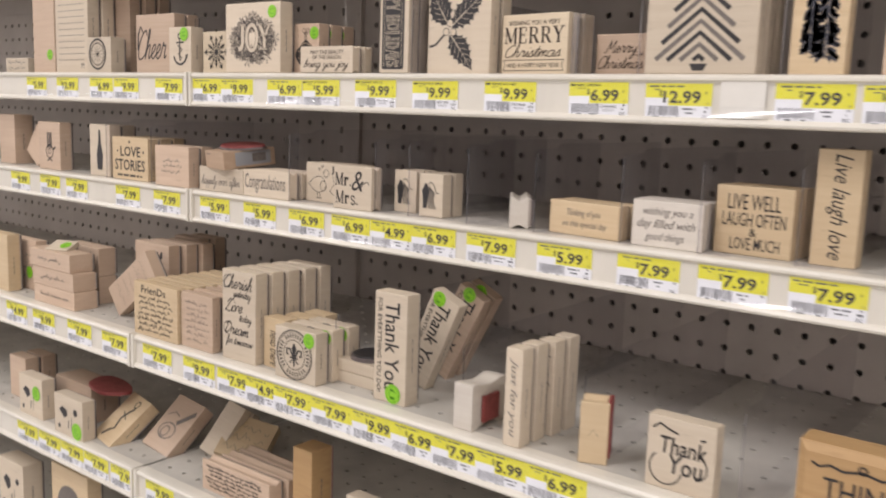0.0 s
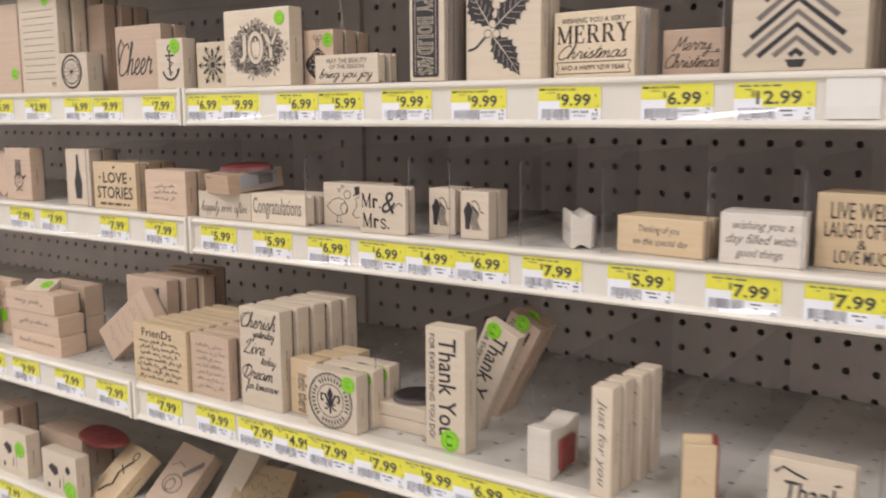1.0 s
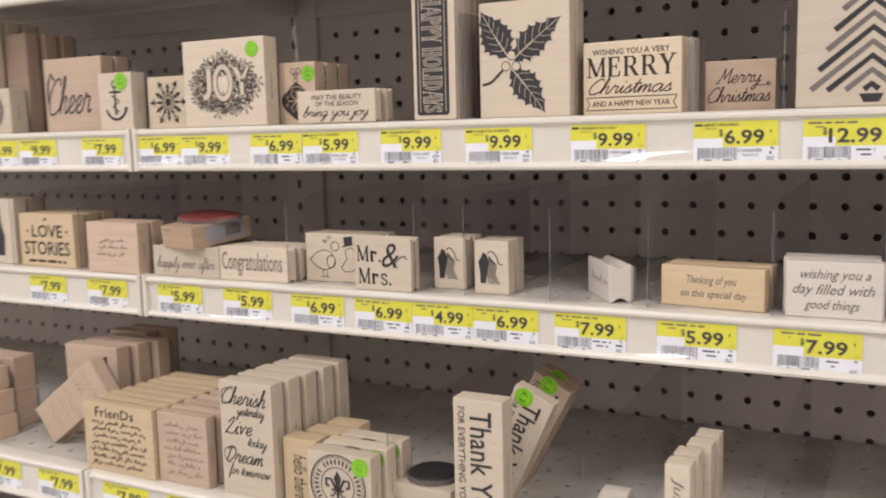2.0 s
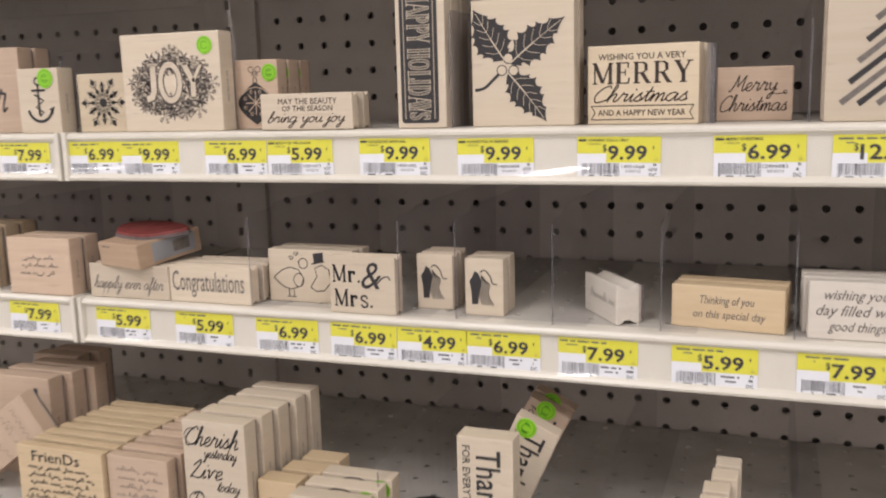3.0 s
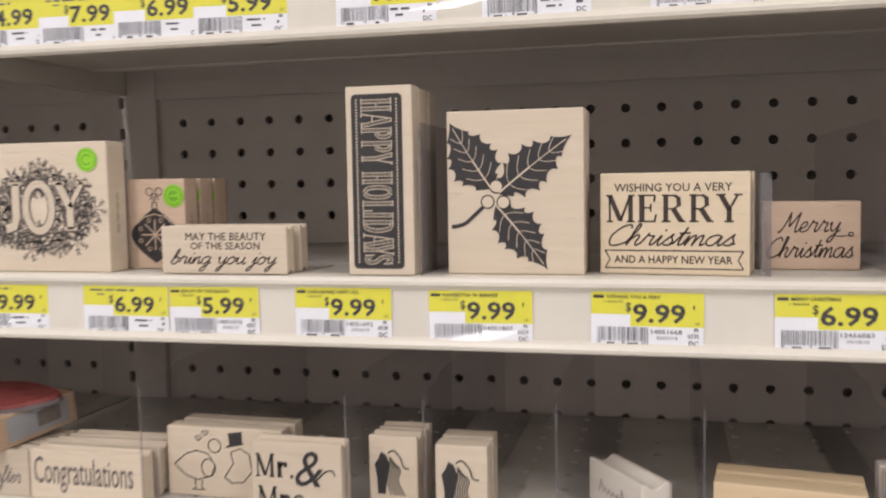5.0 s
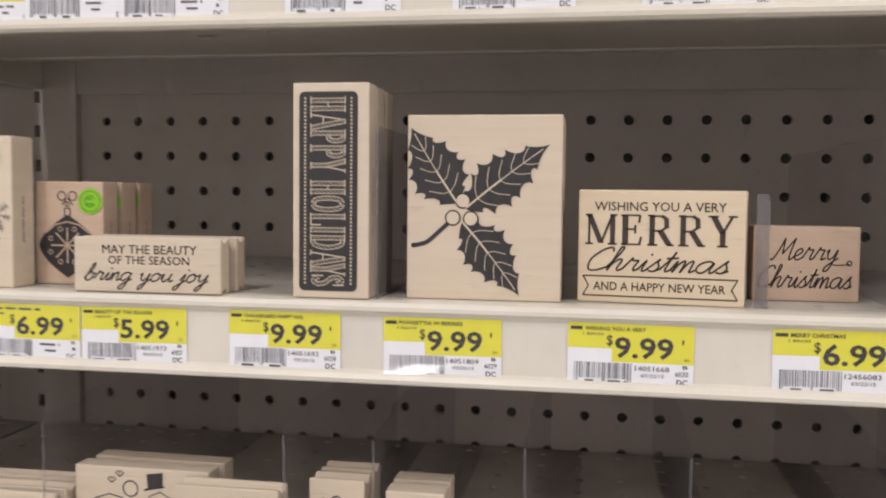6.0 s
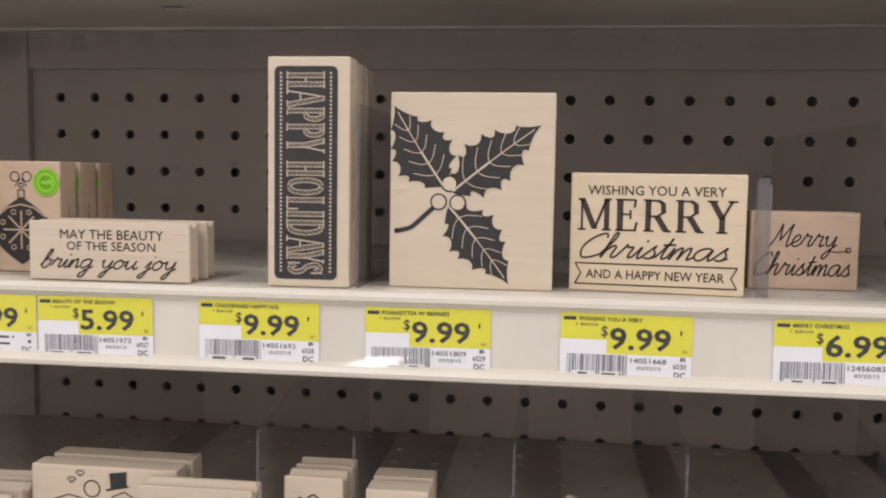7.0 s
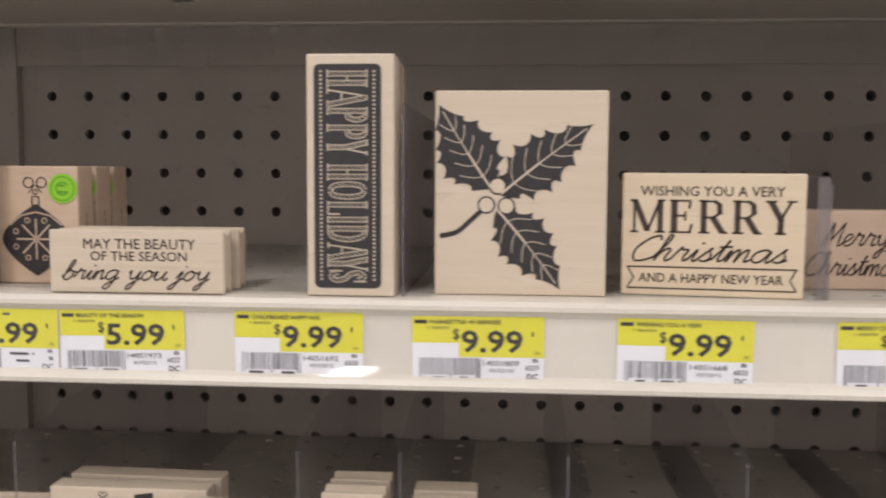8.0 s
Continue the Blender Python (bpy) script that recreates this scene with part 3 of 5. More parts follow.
PEN["m"] = 1.2, [[(0, .2), (.15, .95), (.15, 0)], [(.15, 0), (.3, .75), (.5, .98), (.55, .6), (.55, 0)], [(.55, 0), (.7, .75), (.92, .98), (.97, .5), (1, .05), (1.25, .25)]]
PEN["n"] = 0.85, [[(0, .2), (.15, .95), (.15, 0)], [(.15, 0), (.3, .75), (.55, .98), (.6, .5), (.65, .05), (.9, .25)]]
PEN["e"] = 0.7, [[(0, .25), (.4, .5), (.55, .8), (.38, 1), (.12, .7), (.15, .2), (.4, .02), (.75, .28)]]
PEN["y"] = 0.9, [[(0, .7), (.12, .95), (.15, .4), (.35, .1), (.6, .4), (.72, .95), (.68, 0), (.5, -.8), (.25, -.9), (.3, -.5), (.95, .25)]]
PEN["o"] = 0.85, [[(.4, 1), (.1, .7), (.1, .25), (.35, 0), (.65, .3), (.65, .75), (.4, 1), (.55, .8), (.9, .8)]]
PEN["u"] = 0.95, [[(0, .3), (.12, .95), (.12, .3), (.3, .02), (.6, .4), (.7, .95), (.68, .25), (.8, .02), (1, .25)]]
PEN["g"] = 0.95, [[(.75, .85), (.45, 1), (.1, .75), (.1, .25), (.35, .03), (.7, .5), (.75, .95), (.7, -.2), (.5, -.9), (.2, -.8), (.4, -.35), (1, .25)]]
PEN["b"] = 0.8, [[(0, .2), (.35, 1.3), (.4, 1.9), (.25, 1.9), (.15, 1), (.15, .1), (.45, 0), (.65, .5), (.45, .95), (.2, .7)], [(.6, .75), (.85, .8)]]
PEN["j"] = 0.45, [[(0, .2), (.25, .95), (.2, -.2), (0, -.85), (-.25, -.75), (-.05, -.35), (.5, .25)], [(.32, 1.38), (.38, 1.48)]]
PEN["v"] = 0.8, [[(0, .8), (.15, .95), (.3, .05), (.55, .95), (.85, .85)]]
PEN["d"] = 1.0, [[(.7, .85), (.4, 1), (.08, .6), (.15, .1), (.45, .1), (.75, .9), (.85, 1.9), (.75, .4), (.85, .02), (1.05, .25)]]
PEN["C"] = 1.05, [[(1, 1.6), (.85, 1.95), (.4, 1.7), (.05, .9), (.2, .1), (.6, 0), (1.1, .3)]]
PEN["M"] = 1.4, [[(-.15, .1), (0, 0), (.25, .8), (.4, 1.9)], [(.4, 1.9), (.6, .5)], [(.6, .5), (1.15, 1.9)], [(1.15, 1.9), (1.12, .8), (1.2, .02), (1.45, .25)]]
PEN["L"] = 1.05, [[(.05, 1.3), (.5, 1.95), (.62, 1.6), (.35, .7), (.1, .05), (.35, .1), (.9, 0), (1.1, .25)]]
PEN["D"] = 1.25, [[(.4, 1.8), (.3, .9), (.2, .05)], [(-.05, 1.5), (.4, 1.95), (1, 1.6), (1.1, .8), (.6, .05), (.1, .1)]]
PEN["p"] = 0.8, [[(0, .2), (.2, .95), (.15, -.9)], [(.17, .3), (.35, .95), (.6, .8), (.6, .25), (.3, .02), (.85, .25)]]
PEN["l"] = 0.5, [[(0, .2), (.35, 1.3), (.38, 1.95), (.22, 1.9), (.15, 1), (.2, .1), (.35, .02), (.55, .25)]]
PEN["f"] = 0.55, [[(0, .2), (.4, 1.4), (.42, 1.95), (.25, 1.9), (.2, 1), (.1, -.8), (.25, -.7), (.3, .1), (.6, .25)]]
PEN["w"] = 1.05, [[(0, .8), (.12, .95), (.2, .05), (.45, .8), (.6, .05), (.9, .95), (1.1, .85)]]
PEN[" "] = 0.6, []


def smooth(p, n=5):
    """A rounded line through the points."""
    q, out = [p[0]] + list(p) + [p[-1]], []
    for i in range(1, len(q) - 2):
        for j in range(n):
            t = j / n
            out.append(tuple(0.5 * (2 * b + (c - a) * t + (2 * a - 5 * b + 4 * c - d) * t * t + (3 * b - a - 3 * c + d) * t ** 3) for a, b, c, d in zip(*q[i - 1:i + 3])))
    return out + [p[-1]]


def pen(a, word, u0, v0, u1, v1, width, slant=0.25):
    """Handwriting on the base line v0 with tall letters up to v1, from u0 to u1."""
    total = sum(PEN[c][0] for c in word)
    ku, kv, x = (u1 - u0) / total, (v1 - v0) / 2, 0.0
    for c in word:
        for line in PEN[c][1]:
            a.stroke([(u0 + (x + px + slant * (py - 0.5)) * ku, v0 + py * kv) for px, py in smooth(line)], width)
        x += PEN[c][0]


# spines along one edge of a leaf: share of its length, half width
SPINES = ((0.10, 0.150), (0.215, 0.245), (0.350, 0.292), (0.490, 0.270), (0.635, 0.225), (0.775, 0.135))


def leaf_points(wide=1.0, turned=0.0):
    """One edge of a holly leaf along +x from (0, 0) to (1, 0): spines with round bays between them."""
    up = [(0.015, 0.02), (0.05, 0.07 * wide)]
    tips = [(t + turned * (0.02 if i % 2 else -0.012), w * wide) for i, (t, w) in enumerate(SPINES)] + [(1.0, 0.0)]
    for (t0, w0), (t1, w1) in zip(tips, tips[1:]):
        up.append((t0 + 0.012, w0))
        deep = 0.062 if t1 < 1 else 0.026
        for k in range(1, 7):
            f = k / 7
            up.append((t0 + 0.012 + (t1 - t0) * f, w0 + (w1 - w0) * f - deep * math.sin(math.pi * f) ** 0.7))
    return up


LEAVES = ((0.335, 0.520, 122.5, 0.580, 0.05, 1.18), (0.378, 0.492, 37.5, 0.685, 0.05, 0.90), (0.362, 0.425, -51.5, 0.605, 0.07, 1.00))


def leaf_place(a, u, v, ang, size, bend):
    k, ca, sa = a.w / a.h, math.cos(radians(ang)), math.sin(radians(ang))

    def put(x, y):
        y += bend * x * (1 - x)
        return (u + size * (x * ca - y * sa), v + k * size * (x * sa + y * ca))
    return put


def holly(a):
    for u, v, ang, size, bend, wide in LEAVES:
        put = leaf_place(a, u, v, ang, size, bend)
        for sgn in (1, -1):
            # strips from the midrib to the edge
            edge = leaf_points(wide, sgn)
            vs = [(put(x, 0.0), put(x, sgn * y)) for x, y in edge] + [(put(1.0, 0.0), put(1.0, 0.0))]
            for (p0, q0), (p1, q1) in zip(vs, vs[1:]):
                a.poly([p0, q0, q1, p1] if p1 != q1 else [p0, q0, p1])
    for u, v in ((0.378, 0.545), (0.312, 0.452), (0.432, 0.448)):
        a.ring(u * 0.97, v - 0.008, 0.047, 0.010, 24)
    a.stroke(smooth([(0.285, 0.425), (0.22, 0.375), (0.14, 0.315), (0.085, 0.298), (0.045, 0.292)]), 0.028)
    a.disc(0.045, 0.292, 0.016)


def holly_veins(a):
    """Pale veins cut in the leaves, and the bare berries over them."""
    for u, v, ang, size, bend, wide in LEAVES:
        put = leaf_place(a, u, v, ang, size, bend)
        a.stroke([put(0.02 + 0.06 * i, 0) for i in range(8)], 0.012)
        a.stroke([put(0.44 + 0.06 * i, 0) for i in range(9)], 0.006)
        for i in range(5):
            x = 0.16 + i * 0.135
            reach = 0.19 - 0.024 * i
            for sgn in (1, -1):
                a.stroke(smooth([put(x, 0), put(x + 0.035, sgn * reach * 0.45), put(x + 0.13, sgn * reach)]), 0.0045)
    for u, v in ((0.378, 0.545), (0.312, 0.452), (0.432, 0.448)):
        a.disc(u * 0.97, v - 0.008, 0.042, 24)


def merry(a):
    a.text("WISHING YOU A VERY", 0.10, 0.815, 0.885, 0.895, heavy=0.004)
    serif(a, "MERRY", 0.045, 0.515, 0.95, 0.785)
    pen(a, "Christmas", 0.06, 0.285, 0.91, 0.495, 0.0110, 0.35)
    for v in (0.235, 0.06):
        a.stroke([(0.035, v), (0.96, v)], 0.008)
    a.stroke([(0.035, 0.235), (0.07, 0.148), (0.035, 0.06)], 0.008)
    a.stroke([(0.96, 0.235), (0.925, 0.148), (0.96, 0.06)], 0.008)
    a.text("AND A HAPPY NEW YEAR", 0.10, 0.11, 0.89, 0.185, heavy=0.004)


def merry_small(a):
    pen(a, "Merry", 0.20, 0.55, 0.80, 0.86, 0.0145, 0.3)
    pen(a, "Christmas", 0.05, 0.18, 0.93, 0.48, 0.0145, 0.3)
    a.ring(0.90, 0.52, 0.022, 0.012, 14)
    a.stroke([(0.74, 0.50), (0.80, 0.49), (0.86, 0.50), (0.90, 0.51)], 0.010)


def happy_panel(a):
    """Dark chalkboard panel with rounded corners."""
    u0, u1, v0, v1, r = 0.087, 0.852, 0.034, 0.958, 0.07
    k = a.w / a.h
    pts = []
    for cu, cv, a0 in ((u1 - r, v1 - r * k, 0), (u0 + r, v1 - r * k, 90), (u0 + r, v0 + r * k, 180), (u1 - r, v0 + r * k, 270)):
        for i in range(6):
            t = radians(a0 + 18 * i)
            pts.append((cu + r * math.cos(t), cv + r * k * math.sin(t)))
    a.poly(pts)


# outlined capitals: thick strokes, then thin lines, in a box one wide and one high
INLINE = {
    "H": ([[(0.24, 0), (0.24, 1)], [(0.76, 0), (0.76, 1)]], [[(0.38, 0.5), (0.62, 0.5)], [(0, 0), (0.46, 0)], [(0.54, 0), (1, 0)], [(0, 1), (0.46, 1)], [(0.54, 1), (1, 1)]]),
    "A": ([[(0.46, 1), (0.78, 0)]], [[(0.40, 1), (0.14, 0)], [(0.24, 0.36), (0.58, 0.36)], [(0, 0), (0.30, 0)], [(0.58, 0), (1, 0)], [(0.36, 1), (0.58, 1)]]),
    "P": ([[(0.26, 0), (0.26, 1)], [(0.44, 0.95), (0.70, 0.93), (0.82, 0.74), (0.70, 0.54), (0.44, 0.51)]], [[(0, 0), (0.54, 0)], [(0, 1), (0.6, 1)]]),
    "Y": ([[(0.20, 1), (0.50, 0.46)], [(0.5, 0), (0.5, 0.46)]], [[(0.86, 1), (0.60, 0.46)], [(0, 1), (0.42, 1)], [(0.72, 1), (1, 1)], [(0.26, 0), (0.74, 0)]]),
    "O": ([[(0.5, 0.06), (0.24, 0.16), (0.14, 0.5), (0.24, 0.84), (0.5, 0.94)], [(0.5, 0.94), (0.76, 0.84), (0.86, 0.5), (0.76, 0.16), (0.5, 0.06)]], []),
    "L": ([[(0.28, 0), (0.28, 1)]], [[(0, 0), (0.96, 0)], [(0.96, 0), (0.96, 0.3)], [(0, 1), (0.56, 1)]]),
    "I": ([[(0.5, 0), (0.5, 1)]], [[(0, 0), (1, 0)], [(0, 1), (1, 1)]]),
    "D": ([[(0.24, 0), (0.24, 1)], [(0.42, 0.95), (0.70, 0.86), (0.84, 0.5), (0.70, 0.14), (0.42, 0.05)]], [[(0, 0), (0.5, 0)], [(0, 1), (0.5, 1)]]),
    "S": ([[(0.80, 0.76), (0.56, 0.92), (0.24, 0.80), (0.34, 0.58), (0.68, 0.42), (0.78, 0.2), (0.46, 0.08), (0.18, 0.24)]], [[(0.88, 0.66), (0.88, 0.98)], [(0.1, 0.02), (0.1, 0.36)]]),
}
SPANS = (("H", 0.0, 0.082), ("A", 0.080, 0.186), ("P", 0.172, 0.245), ("P", 0.250, 0.323), ("Y", 0.322, 0.398), ("H", 0.436, 0.516), ("O", 0.520, 0.604), ("L", 0.611, 0.676),
         ("I", 0.682, 0.716), ("D", 0.722, 0.806), ("A", 0.806, 0.902), ("Y", 0.872, 0.944), ("S", 0.936, 1.0))


def happy_letters(a):
    """Hatched capitals that read downwards between two rows of dots."""
    for i in range(52):
        v = 0.066 + i * 0.0168
        for u in (0.168, 0.772):
            a.poly([(u - 0.013, v), (u + 0.013, v), (u + 0.013, v + 0.009), (u - 0.013, v + 0.009)])
    left, right, top, foot = 0.245, 0.690, 0.935, 0.055
    for c, s0, s1 in SPANS:
        tall = top - foot

        def put(x, y):
            return (left + (right - left) * y, top - tall * (s0 + (s1 - s0) * x))
        thick, thin = INLINE[c]
        for line in thin:
            a.stroke([put(*q) for q in line], 0.017)
        half = 0.0095
        for line in thick:
            p = [put(*q) for q in (smooth(line) if len(line) > 2 else line)]
            if len(line) == 2:
                (u0, v0), (u1, v1) = p
                p = [(u0 + (u1 - u0) * k / 16, v0 + (v1 - v0) * k / 16) for k in range(17)]
            k = a.h / a.w
            one, two = [], []
            for i, q in enumerate(p):
                e0, e1 = p[max(i - 1, 0)], p[min(i + 1, len(p) - 1)]
                du, dv = e1[0] - e0[0], (e1[1] - e0[1]) * k
                d = math.hypot(du, dv) or 1.0
                nu, nv = -dv / d * half * k, du / d * half
                one.append((q[0] + nu, q[1] + nv))
                two.append((q[0] - nu, q[1] - nv))
            a.stroke(one, 0.010)
            a.stroke(two, 0.010)
            for i in range(0, len(p) - 2, 2):
                a.stroke([one[i], two[min(i + 3, len(p) - 1)]], 0.0065)


def bring(a):
    a.text("MAY THE BEAUTY", 0.20, 0.70, 0.84, 0.86)
    a.text("OF THE SEASON", 0.24, 0.51, 0.79, 0.66)
    pen(a, "bring you joy", 0.08, 0.205, 0.92, 0.52, 0.0088, 0.35)


def joy(a):
    """A wreath of ice stars and small leaves."""
    rnd, k = random.Random(8), a.w / a.h
    for i in range(56):
        t = i * 2.39996
        r = 0.34 + 0.66 * ((i + 0.5) / 56) ** 0.6
        u, v = 0.5 + 0.415 * r * math.cos(t), 0.47 + 0.32 * r * math.sin(t)
        size, turn, arms = rnd.uniform(0.055, 0.105), rnd.uniform(0, 60), rnd.choice((6, 6, 8))
        for j in range(arms):
            b = radians(turn + 360 * j / arms)
            ca, sa = math.cos(b), math.sin(b)
            put = lambda x, y: (u + size * (x * ca - y * sa), v + k * size * (x * sa + y * ca))
            if i % 3 == 0:
                a.poly([put(0, 0), put(0.45, 0.12), put(1, 0), put(0.45, -0.12)])
            else:
                a.stroke([put(0.1, 0), put(1, 0)], 0.0055)
                for x in (0.45, 0.72):
                    a.stroke([put(x + 0.2, 0.2), put(x, 0), put(x + 0.2, -0.2)], 0.0055)
    for i in range(240):
        t = rnd.uniform(0, 2 * math.pi)
        r = rnd.uniform(0.35, 0.98)
        u, v = 0.5 + 0.40 * r * math.cos(t), 0.47 + 0.31 * r * math.sin(t)
        b, q = rnd.uniform(0, math.pi), rnd.uniform(0.012, 0.03)
        du, dv = q * math.cos(b), q * math.sin(b)
        a.poly([(u - du, v - dv), (u - dv * 0.3, v + du * 0.3), (u + du, v + dv), (u + dv * 0.3, v - du * 0.3)])


def joy_letters(a, more=0.0):
    a.stroke([(0.325, 0.685), (0.325, 0.42), (0.305, 0.355), (0.245, 0.335)], 0.058 + more)
    a.stroke([(0.275, 0.685), (0.375, 0.685)], 0.022 + more)
    a.ring(0.495, 0.50, 0.098, 0.048 + more, 28, squash=1.55)
    a.stroke([(0.64, 0.69), (0.725, 0.50), (0.725, 0.33)], 0.052 + more)
    a.stroke([(0.82, 0.69), (0.725, 0.50)], 0.032 + more)
    a.stroke([(0.60, 0.685), (0.69, 0.685)], 0.022 + more)
    a.stroke([(0.78, 0.685), (0.86, 0.685)], 0.022 + more)
    a.stroke([(0.68, 0.335), (0.77, 0.335)], 0.022 + more)


def snowflake(a):
    a.disc(0.5, 0.5, 0.07)
    for i in range(12):
        b = radians(30 * i)
        k = a.w / a.h
        r1 = 0.42 if i % 2 == 0 else 0.33
        p = lambda r, o=0.0: (0.5 + r * math.cos(b + o), 0.5 + k * r * math.sin(b + o))
        a.stroke([p(0.05), p(r1)], 0.014)
        a.poly([p(r1 - 0.10), p(r1 - 0.05, 0.14), p(r1 + 0.03), p(r1 - 0.05, -0.14)])
        a.poly([p(0.15), p(0.20, 0.2), p(0.27), p(0.20, -0.2)])
        for o in (0.26, -0.26):
            a.stroke([p(r1 - 0.16), p(r1 - 0.04, o * 0.8)], 0.010)
            a.stroke([p(0.10), p(0.17, o)], 0.012)


def ornament(a):
    body = [(0.48 + 0.42 * (1 - abs(s) ** 1.7) * sg, 0.38 + s * 0.30 * (1 if s > 0 else 1.05)) for sg, seq in ((1, [-1 + 0.125 * i for i in range(17)]), (-1, [1 - 0.125 * i for i in range(1, 16)])) for s in seq]
    a.poly(body)
    a.stroke([(0.44, 0.66), (0.44, 0.74), (0.52, 0.74), (0.52, 0.66)], 0.02)
    a.ring(0.48, 0.78, 0.03, 0.014, 12)
    a.ring(0.40, 0.86, 0.06, 0.014, 14)
    a.ring(0.56, 0.86, 0.06, 0.014, 14)
    a.stroke([(0.47, 0.84), (0.40, 0.77)], 0.014)
    a.stroke([(0.49, 0.84), (0.56, 0.77)], 0.014)


def ornament_lines(a):
    k = a.w / a.h
    for i in range(8):
        b = radians(45 * i)
        a.stroke([(0.48, 0.38), (0.48 + 0.24 * math.cos(b), 0.38 + 0.24 * k * math.sin(b))], 0.02)
        a.ring(0.48 + 0.27 * math.cos(b + 0.39), 0.38 + 0.24 * k * math.sin(b + 0.39), 0.03, 0.012, 10)
    a.stroke([(0.16, 0.50), (0.30, 0.58), (0.48, 0.61), (0.66, 0.58), (0.80, 0.50)], 0.018)


def chevrons(a, dark):
    for i in range(11):
        top = 0.120 + 0.075 * i
        if (i % 4 in (0, 2)) != dark:
            continue
        half = min((top - 0.090) / 0.627, 0.567 * (1 - (top - 0.090) / 0.85))
        a.stroke([(0.5 - half, top - 0.627 * half), (0.5, top), (0.5 + half, top - 0.627 * half)], 0.042)


def chevron_tree(a):
    chevrons(a, True)
    a.poly([(0.42, 0.068), (0.58, 0.068), (0.55, 0.022), (0.45, 0.022)])


def chevron_tree_pale(a):
    chevrons(a, False)


def fir_trees(a):
    rnd = random.Random(2)
    for cu, top, half, foot in ((0.36, 0.80, 0.20, 0.14), (0.64, 1.02, 0.27, 0.10)):
        for i in range(420):
            t = rnd.random() ** 0.7
            v = foot + (top - foot) * (1 - t)
            r = half * (t ** 0.85) * rnd.uniform(0.15, 1.05)
            s = rnd.choice((-1, 1))
            u = cu + s * r
            a.poly([(cu + s * r * 0.15, v + 0.018), (u, v - rnd.uniform(0.0, 0.03)), (u + s * 0.015, v - 0.002), (cu + s * r * 0.5, v + 0.022)])
        a.stroke([(cu, foot), (cu, top)], 0.03)


def cheer(a):
    pen(a, "Cheer", 0.05, 0.24, 0.80, 0.74, 0.024, 0.3)
    a.stroke([(0.05, 0.40), (0.06, 0.66), (0.13, 0.80), (0.18, 0.70)], 0.035)


def anchor(a):
    a.ring(0.50, 0.80, 0.07, 0.04, 14)
    a.stroke([(0.50, 0.76), (0.50, 0.28)], 0.05)
    a.stroke([(0.34, 0.66), (0.68, 0.66)], 0.045)
    a.ring(0.52, 0.42, 0.30, 0.06, 18, 195, 345)
    a.stroke([(0.80, 0.30), (0.86, 0.40), (0.76, 0.36)], 0.05)
    a.stroke([(0.40, 0.60), (0.62, 0.50), (0.42, 0.40), (0.60, 0.32), (0.50, 0.26)], 0.04)


def round_seal(a):
    a.ring(0.45, 0.52, 0.34, 0.045)
    a.ring(0.45, 0.52, 0.26, 0.015)
    for i in range(12):
        b = radians(30 * i)
        a.stroke([(0.45, 0.52), (0.45 + 0.24 * math.cos(b), 0.52 + 0.24 * math.sin(b))], 0.010)
    for i in range(30):
        b = radians(12 * i)
        a.disc(0.45 + 0.30 * math.cos(b), 0.52 + 0.30 * math.sin(b), 0.018, 6)


def ruled(a):
    for i in range(11):
        v = 0.14 + i * 0.068
        a.stroke([(0.10, v), (0.90, v + 0.002)], 0.008)
    for u in (0.80, 0.86):
        a.disc(u, 0.09, 0.022, 10)
        a.stroke([(u + 0.015, 0.09), (u + 0.01, 0.065), (u - 0.01, 0.05)], 0.012)


def mr_mrs(a):
    serif(a, "Mr", 0.05, 0.54, 0.42, 0.84)
    a.disc(0.455, 0.56, 0.020, 12)
    a.text("&", 0.49, 0.44, 0.80, 0.90, shear=0.25)
    a.stroke(smooth([(0.72, 0.52), (0.82, 0.64), (0.90, 0.66), (0.93, 0.60)]), 0.018)
    serif(a, "Mr", 0.07, 0.12, 0.44, 0.42)
    a.stroke(smooth([(0.575, 0.27), (0.545, 0.315), (0.495, 0.305), (0.485, 0.255), (0.53, 0.22), (0.575, 0.18), (0.565, 0.135), (0.515, 0.12), (0.48, 0.165)]), 0.026)
    a.disc(0.635, 0.135, 0.020, 12)


def birds(a):
    a.stroke([(0.06, 0.45), (0.16, 0.60), (0.26, 0.66), (0.36, 0.62), (0.42, 0.46), (0.38, 0.30), (0.26, 0.24), (0.16, 0.30), (0.06, 0.45)], 0.009)
    a.ring(0.42, 0.74, 0.055, 0.009, 16)
    a.ring(0.36, 0.42, 0.06, 0.009, 16, squash=1.2)
    for u in (0.24, 0.30):
        a.stroke([(u, 0.24), (u, 0.10)], 0.008)
        a.stroke([(u - 0.03, 0.10), (u + 0.03, 0.10)], 0.008)
    a.stroke([(0.50, 0.30), (0.58, 0.50), (0.56, 0.66), (0.64, 0.72), (0.72, 0.64), (0.74, 0.40), (0.66, 0.24), (0.56, 0.22), (0.50, 0.30)], 0.009)
    a.poly([(0.52, 0.72), (0.68, 0.78), (0.66, 0.80), (0.66, 0.96), (0.54, 0.93), (0.55, 0.76), (0.52, 0.745)])
    for u, v in ((0.28, 0.84), (0.34, 0.92)):
        a.stroke([(u, v - 0.04), (u - 0.03, v + 0.01), (u - 0.012, v + 0.035), (u, v + 0.01), (u + 0.012, v + 0.035), (u + 0.03, v + 0.01), (u, v - 0.04)], 0.008)


